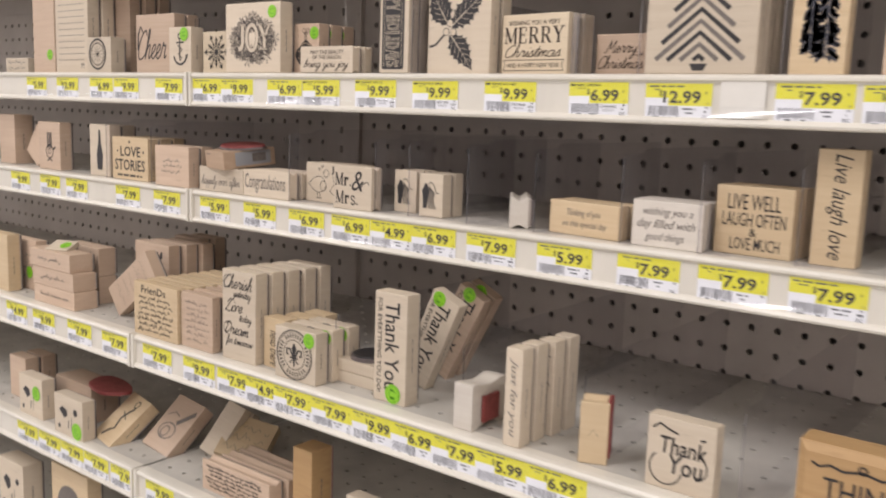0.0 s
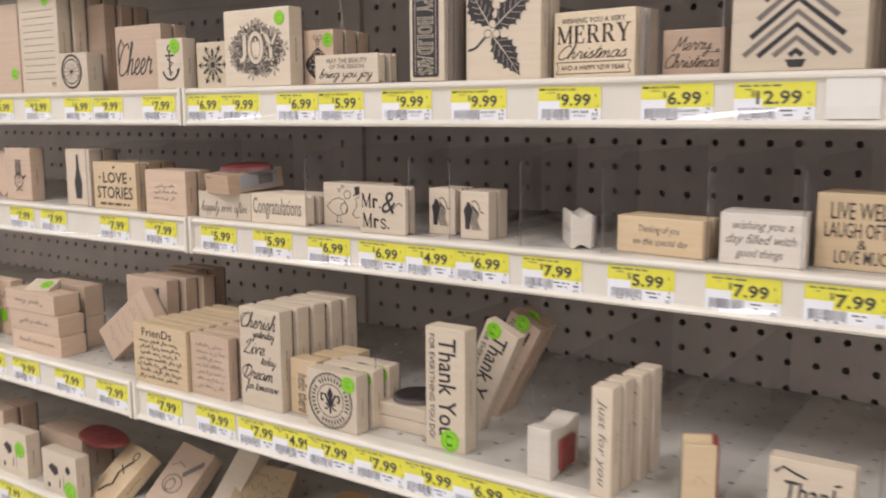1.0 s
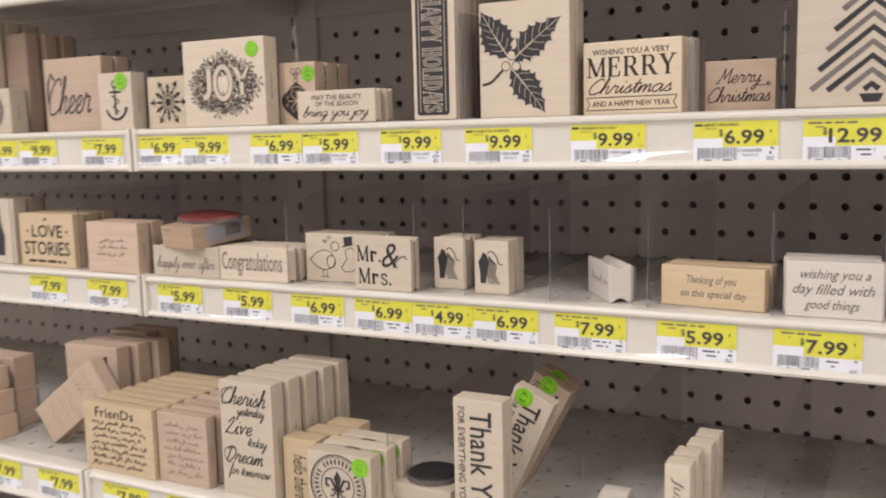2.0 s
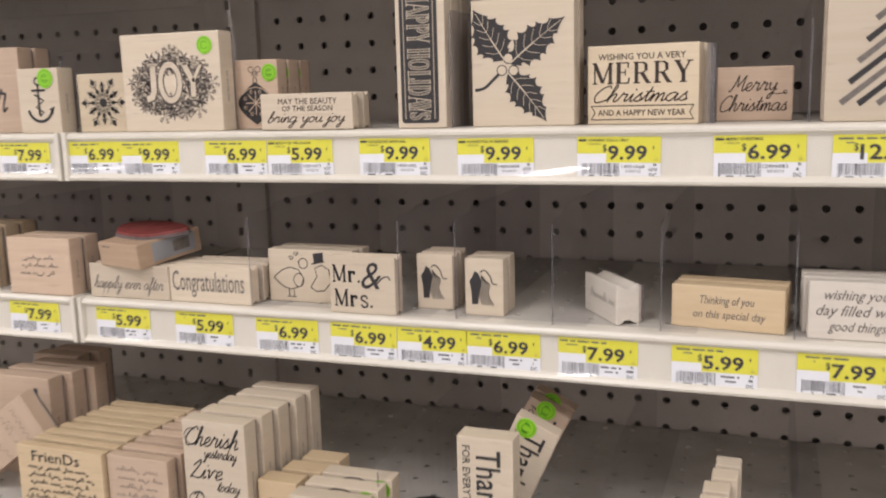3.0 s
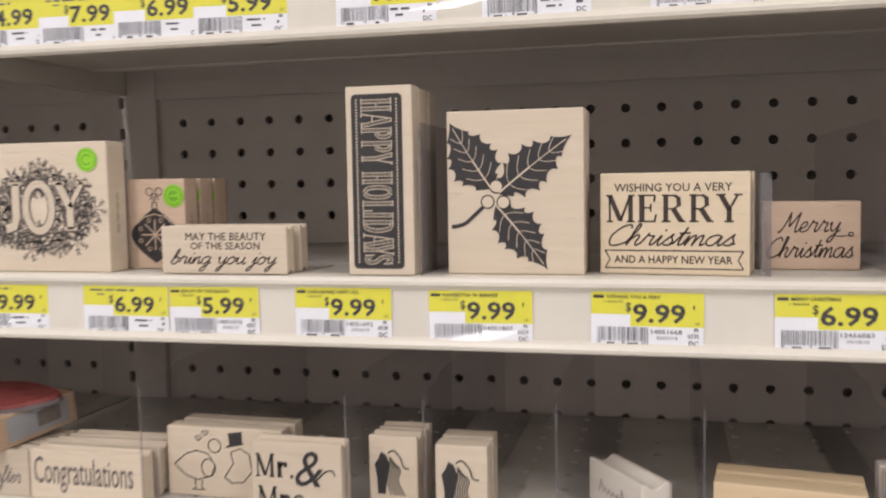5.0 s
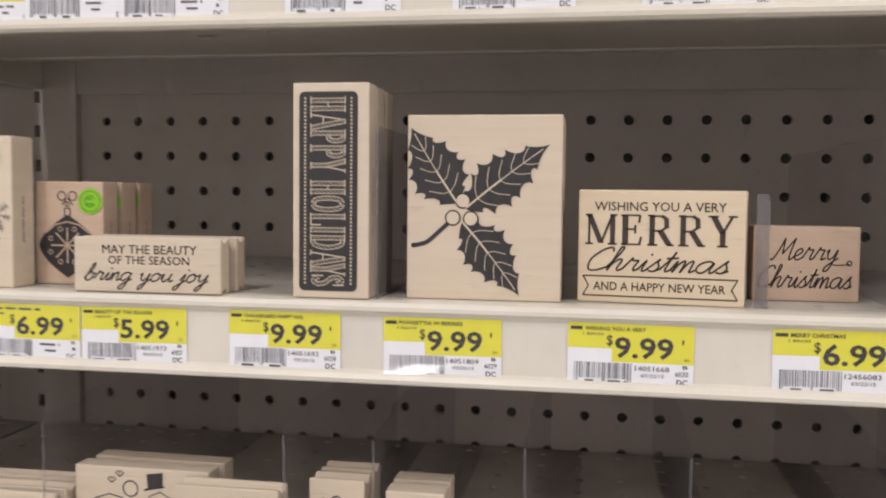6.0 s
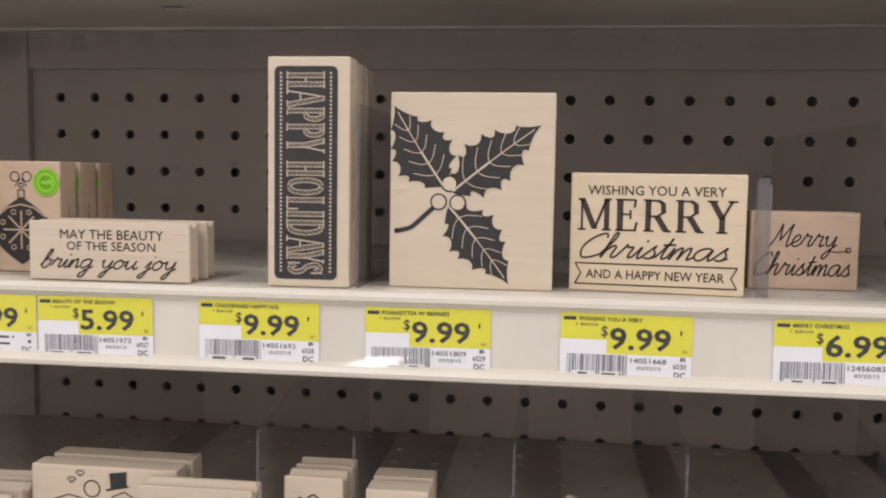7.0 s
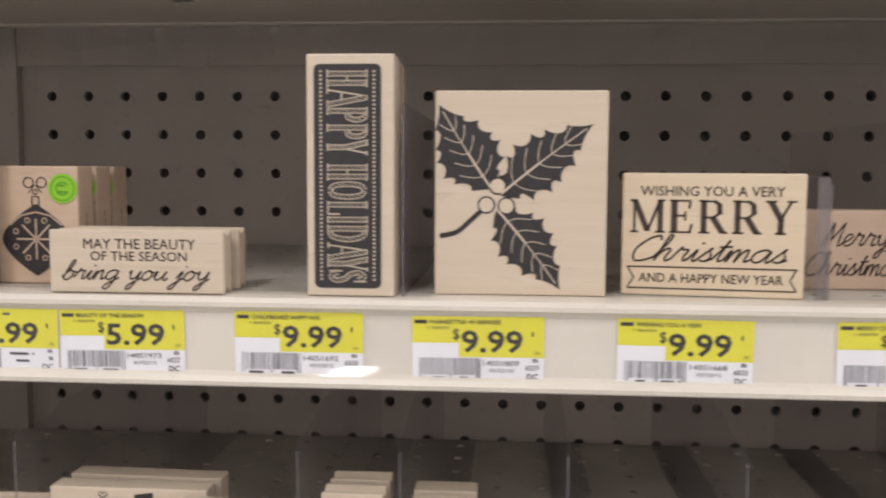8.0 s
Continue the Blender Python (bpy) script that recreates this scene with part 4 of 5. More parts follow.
def pair_shapes(a):
    """A dark tapered shape beside a lighter one of curved lines."""
    a.poly([(0.18, 0.20), (0.34, 0.20), (0.38, 0.44), (0.44, 0.60), (0.36, 0.74), (0.26, 0.78), (0.20, 0.68), (0.12, 0.60), (0.17, 0.42)])
    for i in range(6):
        u = 0.40 + 0.045 * i
        a.stroke(smooth([(0.44 + 0.02 * i, 0.72 - 0.02 * i), (u + 0.03, 0.54), (u - 0.02, 0.38), (u + 0.06 + 0.012 * i, 0.19)]), 0.022)
    a.stroke(smooth([(0.40, 0.76), (0.52, 0.80), (0.66, 0.70), (0.72, 0.58), (0.84, 0.56)]), 0.03)


def congratulations(a):
    a.text("Congratulations", 0.04, 0.14, 0.92, 0.86, heavy=0.003)


def ever_after(a):
    pen(a, "happily ever after", 0.06, 0.28, 0.93, 0.66, 0.009, 0.35)


def love_stories(a):
    a.bars(1, 0.40, 0.60, 0.86, 0.93, 0.8, 2, False)
    a.text("LOVE", 0.24, 0.55, 0.80, 0.79, heavy=0.015)
    a.text("STORIES", 0.08, 0.22, 0.92, 0.48, heavy=0.012)
    a.bars(1, 0.10, 0.90, 0.07, 0.14, 0.7, 5)
    for u in (0.16, 0.88):
        a.disc(u, 0.67, 0.02, 10)


def thinking(a):
    a.text("Thinking of you", 0.26, 0.52, 0.74, 0.78, shear=0.25)
    a.text("on this special day", 0.20, 0.20, 0.84, 0.44, shear=0.25)


def wishing(a):
    a.text("wishing you a", 0.16, 0.64, 0.86, 0.86, shear=0.4)
    a.text("day filled with", 0.08, 0.36, 0.90, 0.60, shear=0.4)
    a.text("good things", 0.20, 0.10, 0.76, 0.32, shear=0.4)


def live_well(a):
    a.text("LIVE WELL", 0.16, 0.66, 0.84, 0.88, heavy=0.003)
    a.text("LAUGH OFTEN", 0.10, 0.42, 0.92, 0.62, heavy=0.003)
    a.text("&", 0.46, 0.28, 0.56, 0.40)
    a.text("LOVE MUCH", 0.22, 0.08, 0.86, 0.26, heavy=0.003)


def live_laugh_love(a):
    a.text("Live laugh love", 0.26, 0.06, 0.76, 0.96, shear=0.35, turn=90)


def friends(a):
    a.text("FrienDs", 0.18, 0.80, 0.74, 0.94, heavy=0.006)
    a.scribble(7, 0.06, 0.90, 0.06, 0.77, 0.62, 6, 0.011)


def scrawl(rows, seed, u0=0.1, u1=0.9, v0=0.12, v1=0.88, fill=0.4):
    def art(a):
        a.scribble(rows, u0, u1, v0, v1, 0.62, seed, 0.010)
    return art


def cherish(a):
    for s, u0, v0, u1, v1 in (("Cherish", 0.05, 0.80, 0.90, 0.945), ("yesterday", 0.34, 0.71, 0.86, 0.79), ("Live", 0.10, 0.54, 0.62, 0.68), ("today", 0.52, 0.45, 0.88, 0.53),
                              ("Dream", 0.08, 0.29, 0.80, 0.42), ("for tomorrow", 0.14, 0.18, 0.92, 0.26)):
        pen(a, s, u0, v0, u1, v1 + 0.01, 0.020 if s[0].isupper() else 0.013, 0.35)
    a.ring(0.16, 0.87, 0.12, 0.012, 18, 60, 330)
    a.ring(0.18, 0.35, 0.13, 0.012, 18, 40, 300)


def hello_there(a):
    a.text("hello there", 0.30, 0.05, 0.70, 0.75, shear=0.3, turn=90)


def fleur(a):
    a.ring(0.48, 0.50, 0.43, 0.02, 36)
    a.ring(0.48, 0.50, 0.40, 0.008, 36)
    a.ring(0.48, 0.50, 0.26, 0.014, 30)
    for i in range(34):
        if i % 9 in (4,):
            continue
        b = radians(i * 360 / 34)
        k = a.w / a.h
        c, s = math.cos(b), math.sin(b)
        p = lambda r, o: (0.48 + r * math.cos(b + o), 0.50 + k * r * math.sin(b + o))
        a.poly([p(0.30, -0.05), p(0.37, -0.05), p(0.37, 0.04), p(0.30, 0.02)])
    a.poly([(0.48, 0.74), (0.54, 0.62), (0.50, 0.48), (0.50, 0.30), (0.48, 0.26), (0.46, 0.30), (0.46, 0.48), (0.42, 0.62)])
    for s in (1, -1):
        a.stroke([(0.48 + 0.03 * s, 0.46), (0.48 + 0.10 * s, 0.60), (0.48 + 0.18 * s, 0.60), (0.48 + 0.18 * s, 0.50), (0.48 + 0.13 * s, 0.49)], 0.04)
        a.stroke([(0.48 + 0.03 * s, 0.42), (0.48 + 0.08 * s, 0.34), (0.48 + 0.12 * s, 0.36)], 0.025)
    a.stroke([(0.38, 0.44), (0.58, 0.44)], 0.03)


def thank_you(a):
    a.text("Thank You", 0.34, 0.12, 0.78, 0.92, heavy=0.01, turn=90)
    a.text("FOR EVERYTHING YOU DO!", 0.10, 0.08, 0.24, 0.94, heavy=0.006, turn=90)


def thank_script(a):
    a.text("Thank", 0.20, 0.50, 0.88, 0.74, shear=0.1, heavy=0.012)
    a.text("You", 0.34, 0.24, 0.84, 0.50, shear=0.1, heavy=0.012)
    a.stroke([(0.08, 0.82), (0.18, 0.90), (0.32, 0.84), (0.46, 0.80)], 0.03)
    a.ring(0.30, 0.30, 0.24, 0.022, 20, 130, 350)
    a.ring(0.72, 0.40, 0.18, 0.022, 18, -80, 80)
    a.stroke([(0.78, 0.78), (0.86, 0.80)], 0.03)


def think_wood(a):
    a.stroke([(0.12, 0.80), (0.18, 0.76), (0.26, 0.80), (0.36, 0.76), (0.5, 0.80), (0.64, 0.76), (0.74, 0.80), (0.86, 0.77)], 0.02)
    a.ring(0.5, 0.82, 0.03, 0.015, 12)
    a.text("THINK", 0.22, 0.42, 0.80, 0.66)
    a.scribble(2, 0.2, 0.8, 0.10, 0.36, 0.6, 9)


def hand(a):
    for u in (0.44, 0.52, 0.60):
        a.stroke([(u, 0.45), (u, 0.78)], 0.05)
    a.ring(0.52, 0.38, 0.16, 0.03, 18)
    a.ring(0.52, 0.38, 0.06, 0.02, 10)
    a.stroke([(0.66, 0.42), (0.80, 0.48)], 0.05)
    a.stroke([(0.40, 0.18), (0.52, 0.22), (0.64, 0.18)], 0.03)


def tall_shape(a):
    a.poly([(0.46, 0.90), (0.54, 0.90), (0.56, 0.66), (0.66, 0.40), (0.62, 0.12), (0.38, 0.12), (0.34, 0.40), (0.44, 0.66)])


def hearts(a):
    a.poly([(0.18, 0.62), (0.30, 0.72), (0.46, 0.66), (0.48, 0.52), (0.36, 0.44)])
    a.disc(0.76, 0.66, 0.07)
    a.stroke([(0.5, 0.2), (0.52, 0.4)], 0.03)
    a.stroke([(0.62, 0.5), (0.62, 0.16)], 0.015)
    a.poly([(0.14, 0.14), (0.22, 0.14), (0.22, 0.24), (0.14, 0.24)])


def plain_figure(a):
    """A plain curving shape."""
    a.stroke([(0.30, 0.10), (0.44, 0.24), (0.56, 0.30), (0.46, 0.50), (0.56, 0.66), (0.66, 0.76)], 0.07)
    a.ring(0.60, 0.84, 0.09, 0.03, 16)
    a.stroke([(0.36, 0.62), (0.50, 0.58), (0.66, 0.52)], 0.03)


def plain_oval(a):
    a.ring(0.44, 0.36, 0.26, 0.03, 24, squash=0.7)
    a.ring(0.40, 0.34, 0.12, 0.03, 18)
    a.poly([(0.52, 0.56), (0.88, 0.86), (0.94, 0.78), (0.60, 0.50)])
    a.stroke([(0.12, 0.60), (0.3, 0.7), (0.5, 0.66)], 0.02)


Z0, Z1, Z2, Z3, Z4, Z5 = [s[0] + 0.0002 for s in SHELVES]

# top visible shelf
stamp(-0.7913, -0.7303, 0.0166, Z1, 0.0199, 0.0415, "pale maple stamp block lying flat on the shelf", scrawl(2, 3), side=False)
stamp(-0.7050, -0.6508, 0.0124, Z1, 0.1054, 0.0197, "tall pink maple stamp with a green sticker", None, PINK_MAPLE, dot=(0.78, 0.22, 0.13))
stamp(-0.6473, -0.5702, 0.0124, Z1, 0.1141, 0.0197, "tall maple stamp printed with ruled lines", ruled, MAPLE, n=4, dot=(0.72, 0.93, 0.10), slide=0.002, ink=GREY_INK)
stamp(-0.5661, -0.5128, 0.0083, Z1, 0.0432, 0.0228, "small maple stamp with a round seal", round_seal)
stamp(-0.5776, -0.5379, 0.0518, Z1, 0.1009, 0.0187, "tall maple stamps standing edge to edge in a row", None, PINK_MAPLE, n=3, slide=0.004)
stamp(-0.4755, -0.3997, 0.0197, Z1, 0.0684, 0.0187, "maple stamp lettered Cheer", cheer, PINK_MAPLE, n=2)
stamp(-0.3863, -0.3462, 0.0030, Z1, 0.0501, 0.0207, "small maple stamp with an anchor and green sticker", anchor, MAPLE, dot=(0.70, 0.84, 0.19))
stamp(-0.3339, -0.2869, 0.0100, Z1, 0.0445, 0.0187, "small maple stamp with a snowflake", snowflake, CREAM_MAPLE)
e = stamp(-0.2840, -0.1985, 0.0020, Z1, 0.0710, 0.0207, "large maple stamp with the word JOY in a wreath", joy, MAPLE, dot=(0.86, 0.86, 0.075), ink=GREY_INK)
overlay(e, lambda a: joy_letters(a, 0.018), 0.0004, "letter_outline", GREY_INK, "dark outline of the letters")
overlay(e, joy_letters, 0.0006, "letter_print", MAPLE, "letters left bare in the wreath")
e = stamp(-0.2011, -0.1651, 0.0235, Z1, 0.0502, 0.0181, "pink maple stamp with a Christmas tree ornament and green sticker", ornament, PINK_MAPLE, n=3, dot=(0.82, 0.81, 0.176))
overlay(e, ornament_lines, 0.0005, "ornament_print", PINK_MAPLE, "pale lines in the black ornament")
stamp(-0.1656, -0.0944, -0.0010, Z1, 0.0250, 0.0140, "low maple stamp lettered bring you joy", bring, MAPLE, ink=BROWN_INK, n=2, grip=True, slide=0.0015)
e = stamp(-0.0613, -0.0270, 0.0000, Z1, 0.0937, 0.0178, "tall maple stamp with a black HAPPY HOLIDAYS panel", happy_panel, MAPLE, n=3)
overlay(e, happy_letters, 0.0005, "panel_lettering", MAPLE, "pale letters on the black panel")
e = stamp(-0.0121, 0.0555, 0.0095, Z1, 0.0805, 0.0171, "large maple stamp with three black holly leaves and berries", holly, MAPLE, n=2)
overlay(e, holly_veins, 0.0005, "vein_print", MAPLE, "pale veins in the black leaves")
stamp(0.0622, 0.1317, 0.0135, Z1, 0.0487, 0.0176, "maple stamp lettered MERRY Christmas", merry, CREAM_MAPLE, ink=BROWN_INK, n=2, yaw=-7)
stamp(0.1397, 0.1851, 0.0420, Z1, 0.0335, 0.0187, "small pink maple stamp lettered Merry Christmas", merry_small, PINK_MAPLE, ink=BROWN_INK)
e = stamp(0.2012, 0.2848, 0.0050, Z1, 0.1088, 0.0187, "large maple stamp with a chevron Christmas tree", chevron_tree, MAPLE, n=3)
overlay(e, chevron_tree_pale, 0.00025, "stripe_print", GREY_INK, "worn grey chevron stripes")
stamp(0.3052, 0.3417, 0.0104, Z1, 0.1024, 0.0187, "tall yellow maple stamp with two fir trees", fir_trees, YELLOW_MAPLE, ink=BAR_INK)
stamp(0.3649, 0.4216, 0.0104, Z1, 0.0432, 0.0187, "small pink maple stamp", scrawl(2, 8), PINK_MAPLE)

# second shelf
stamp(-0.8264, -0.7827, 0.0207, Z2, 0.0708, 0.0311, "grey-brown maple stamp block seen from its edge", None, PINK_MAPLE)
stamp(-0.7740, -0.7364, 0.0311, Z2 + 0.0093, 0.0494, 0.0187, "pink maple stamp leaning sideways against its neighbour", None, PINK_MAPLE, tip=38)
stamp(-0.7002, -0.6454, 0.0124, Z2, 0.0640, 0.0207, "pink maple stamp with a raised hand shape", hand, PINK_MAPLE)
stamp(-0.5717, -0.5262, 0.0124, Z2, 0.0650, 0.0197, "maple stamp with a tall bottle shape", tall_shape, MAPLE, n=2)
stamp(-0.5140, -0.4388, 0.0083, Z2, 0.0518, 0.0187, "yellow maple stamp lettered LOVE STORIES", love_stories, YELLOW_MAPLE, n=3)
stamp(-0.4118, -0.3481, 0.0000, Z2, 0.0465, 0.0187, "pale pink maple stamp with worn writing", scrawl(3, 5, 0.2, 0.8, 0.3, 0.7, 0.3), PINK_MAPLE, n=2, ink=GREY_INK)
stamp(-0.3338, -0.2586, 0.0040, Z2, 0.0270, 0.0155, "low maple stamp lettered happily ever after", ever_after, MAPLE, n=3, grip=True, ink=GREY_INK)
stamp(-0.2578, -0.1860, 0.0040, Z2, 0.0285, 0.0155, "low maple stamp lettered Congratulations", congratulations, MAPLE, n=3, grip=True, slide=0.001, ink=GREY_INK)
stamp(-0.1823, -0.1118, 0.0245, Z2, 0.0402, 0.0155, "maple stamp with two wedding birds and a top hat", birds, MAPLE, n=2, slide=0.002)
stamp(-0.1190, -0.0685, 0.0010, Z2, 0.0415, 0.0176, "maple stamp lettered Mr. and Mrs.", mr_mrs, MAPLE, grip=True)
stamp(-0.0624, -0.0352, 0.0270, Z2, 0.0400, 0.0171, "small maple stamp with two plain upright shapes", pair_shapes, MAPLE, n=2, grip=True)
stamp(-0.0226, 0.0050, 0.0163, Z2, 0.0400, 0.0171, "small maple stamp with two plain upright shapes", pair_shapes, MAPLE, n=2)
stamp(0.0423, 0.0938, 0.0323, Z2, 0.0265, 0.0205, "low whitewashed stamp set at an angle on the shelf", scrawl(1, 4, 0.2, 0.9, 0.3, 0.7, 0.5), WHITE_WOOD, yaw=-56, grip=True)
stamp(0.1160, 0.1850, 0.0165, Z2, 0.0277, 0.0176, "low yellow maple stamp lettered Thinking of you", thinking, YELLOW_MAPLE, n=2, ink=GREY_INK, yaw=-7)
stamp(0.1975, 0.2545, 0.0090, Z2, 0.0355, 0.0135, "whitewashed stamp with three lines of script writing", wishing, WHITE_WOOD, n=3, slide=-0.002, ink=GREY_INK)
stamp(0.2567, 0.3150, 0.0235, Z2, 0.0507, 0.0197, "yellow wood stamp lettered LIVE WELL LAUGH OFTEN", live_well, YELLOW_MAPLE, n=2, yaw=-4)
stamp(0.3277, 0.3581, 0.0218, Z2, 0.0807, 0.0207, "tall yellow wood stamp with script down its face", live_laugh_love, YELLOW_MAPLE)


def ink_pad_box():
    e = tagged(new("stamp_carton"), "tan wooden stamp lying on the low stamps", "rubber stamp")
    e.matrix_basis = pose(-0.2980, -0.002, Z2 + 0.0255, 6, 0, -14)
    part("wood_block", box_mesh(-0.0235, 0.0235, 0.0, 0.062, 0, 0.0195, bevel=0.0012), TAN, e)
    a = Art(0.047, 0.020)
    a.bars(1, 0.10, 0.38, 0.74, 0.86, 0.5, 3)
    a.part("printed_image", GREY_INK, e)
    ob = part("side_label", box_mesh(0.0235, 0.0239, 0.014, 0.056, 0.003, 0.0175), BLUE, e, "pale printed label")
    part("side_print", box_mesh(0.0238, 0.0242, 0.034, 0.050, 0.006, 0.015), GREY_INK, e)
    p = tagged(new("ink_pad"), "thin red rubber sheet with a dark edge lying on a stamp", "rubber sheet")
    p.matrix_basis = pose(-0.2930, 0.0310, Z2 + 0.0485, 6, 0, -10)
    pads = ((0.036, 0.024, 0.0, 0.0022, RUBBER, "dark backing"), (0.0345, 0.0225, 0.0022, 0.0042, RED_RUBBER, "red rubber face"))
    for ru, rv, z0, z1, m, name in pads:
        bm = bmesh.new()
        pts = [(ru * (1 + 0.10 * math.sin(3 * t)) * math.cos(t), rv * (1 + 0.12 * math.cos(2 * t + 1)) * math.sin(t)) for t in [2 * math.pi * i / 28 for i in range(28)]]
        lo = [bm.verts.new((x, y, z0)) for x, y in pts]
        hi = [bm.verts.new((x * 0.98, y * 0.98, z1)) for x, y in pts]
        for i in range(28):
            bm.faces.new((lo[i], lo[(i + 1) % 28], hi[(i + 1) % 28], hi[i]))
        bm.faces.new(lo[::-1])
        bm.faces.new(hi)
        part("backing" if m is RUBBER else "face", bm, m, p, name)


ink_pad_box()

# third shelf
stamp(-0.6833, -0.6382, -0.0673, Z3, 0.0742, 0.0207, "maple stamp standing at the shelf edge", None, YELLOW_MAPLE)
stamp(-0.6832, -0.6172, -0.0400, Z3, 0.0659, 0.0187, "pink maple stamp with round prints and a green sticker", scrawl(3, 2), PINK_MAPLE, dot=(0.72, 0.35, 0.12))
for i, (dx, tone) in enumerate(((0.004, PINK_MAPLE), (0.002, PINK_MAPLE), (-0.004, PINK_MAPLE))):
    stamp(-0.5754 + dx, -0.4831 + dx, -0.0680, Z3 + 0.0223 * i, 0.0219, 0.0340, "pink maple stamp lying in a low stack", scrawl(1, 4 + i, 0.15, 0.85, 0.3, 0.7, 0.35), tone, group="stacked stamps", side=False, ink=GREY_INK)
for i in range(2):
    stamp(-0.5700, -0.4941, -0.0260, Z3 + 0.0349 * i, 0.0346, 0.0270, "pink maple stamp stacked behind the low stack", scrawl(2, 9 + i), PINK_MAPLE, group="stacked stamps", side=False, ink=GREY_INK)
stamp(-0.5454, -0.5134, -0.0620, Z3 + 0.0678, 0.0241, 0.0104, "small stamp with a green sticker lying on the stack", None, MAPLE, back=68, yaw=20, dot=(0.7, 0.5, 0.22), side=False)
stamp(-0.4520, -0.4151, -0.0445, Z3 + 0.0155, 0.0923, 0.0176, "pink maple stamp with writing leaning sideways", scrawl(5, 7, 0.1, 0.9, 0.15, 0.9, 0.5), PINK_MAPLE, tip=54, ink=GREY_INK)
stamp(-0.4403, -0.3732, -0.0100, Z3, 0.0859, 0.0187, "maple stamp printed with tall letters", lambda a: [a.text(s, u, 0.30, u + 0.14, v, shear=0.15, heavy=0.01) for s, u, v in (("b", 0.24, 0.6), ("l", 0.48, 0.7), ("f", 0.68, 0.9))], PINK_MAPLE, n=3, slide=0.006)
stamp(-0.4462, -0.3970, 0.0500, Z3, 0.0861, 0.0187, "tall maple stamp at the back of the shelf", scrawl(4, 3), PINK_MAPLE, n=2, slide=0.006)
stamp(-0.3469, -0.2695, -0.0735, Z3, 0.0583, 0.0130, "yellow maple stamp lettered FrienDs over lines of writing", friends, YELLOW_MAPLE, n=8, slide=0.001, side=False)
stamp(-0.2676, -0.2161, -0.0700, Z3, 0.0578, 0.0140, "pink maple stamp with lines of worn writing", scrawl(7, 12, 0.12, 0.9, 0.1, 0.88, 0.34), PINK_MAPLE, n=7, slide=0.001, ink=GREY_INK)
stamp(-0.2026, -0.1527, -0.0680, Z3, 0.0902, 0.0187, "tall maple stamp lettered Cherish Live Dream", cherish, MAPLE, n=5, slide=0.002)
stamp(-0.1497, -0.1197, -0.0600, Z3, 0.0493, 0.0207, "yellow maple stamp lettered hello there", hello_there, YELLOW_MAPLE, n=3, slide=0.006)
stamp(-0.1175, -0.0636, -0.0740, Z3, 0.0489, 0.0187, "maple stamp with a fleur-de-lis seal and green sticker", fleur, MAPLE, n=3, slide=0.002, dot=(0.84, 0.84, 0.13))
for i in range(2):
    stamp(-0.0670 - 0.002 * i, -0.0130 - 0.002 * i, -0.046, Z3 + 0.0112 * i, 0.0108, 0.040, "pale maple stamp lying flat in a pair", None, MAPLE, group="flat pair of stamps", side=False)


def round_pad(x, y, z, r):
    e = tagged(new("round_ink_pad"), "round black ink pad lying on the flat stamps", "ink pad")
    e.location = (x, y, z)
    for name, r0, z0, z1, m in (("case", r, 0, 0.0035, RUBBER), ("pad", r * 0.9, 0.0035, 0.0048, INK)):
        bm = bmesh.new()
        bmesh.ops.create_cone(bm, cap_ends=True, segments=32, radius1=r0, radius2=r0 * 0.97, depth=z1 - z0, matrix=Matrix.Translation((0, 0, (z0 + z1) / 2)))
        part(name, bm, m, e)


round_pad(-0.0400, -0.0235, Z3 + 0.0222, 0.0205)
stamp(-0.0043, 0.0320, -0.0610, Z3, 0.0970, 0.0207, "tall maple stamp lettered Thank You for everything you do", thank_you, MAPLE, dot=(0.62, 0.09, 0.24))
stamp(-0.0173, 0.0141, -0.0114, Z3 + 0.0062, 0.0909, 0.0171, "maple stamp lettered Thank You leaning sideways", thank_you, MAPLE, tip=24, dot=(0.30, 0.94, 0.22))
stamp(-0.0231, 0.0084, 0.0280, Z3 + 0.0062, 0.0918, 0.0171, "maple stamp leaning sideways behind another", thank_you, PINK_MAPLE, n=2, tip=27, dot=(0.45, 0.96, 0.22))
e = stamp(0.0907, 0.1092, -0.0700, Z3, 0.0377, 0.0498, "whitewashed stamp turned end-on with red rubber", None, WHITE_WOOD, grip=True, side=False)
part("red_die", box_mesh(0.0095, 0.0125, 0.012, 0.034, 0.005, 0.027, bevel=0.001), RED_RUBBER, e, "red moulded rubber on one side")
stamp(0.1419, 0.1570, -0.0740, Z3, 0.0770, 0.0192, "narrow tall maple stamp with script down its edge", lambda a: a.text("Just for you", 0.25, 0.10, 0.75, 0.90, shear=0.3, turn=90), MAPLE, n=4, slide=0.002, ink=GREY_INK)
e = stamp(0.2025, 0.2234, -0.0620, Z3, 0.0464, 0.0270, "honey wood stamp set at an angle with red rubber", scrawl(1, 3, 0.3, 0.7, 0.3, 0.7, 0.5), YELLOW_MAPLE, yaw=22, grip=True, side=False)
part("red_die", box_mesh(0.0085, 0.0120, 0.003, 0.020, 0.004, 0.048, bevel=0.001), RED_RUBBER, e, "red moulded rubber on one side")
stamp(0.2570, 0.3057, -0.0670, Z3, 0.0511, 0.0176, "maple stamp lettered Thank You in flourished script", thank_script, MAPLE)
stamp(0.3563, 0.4343, -0.0620, Z3, 0.0574, 0.0270, "honey wood stamp with a moulded edge lettered THINK", think_wood, HONEY, frame=True)

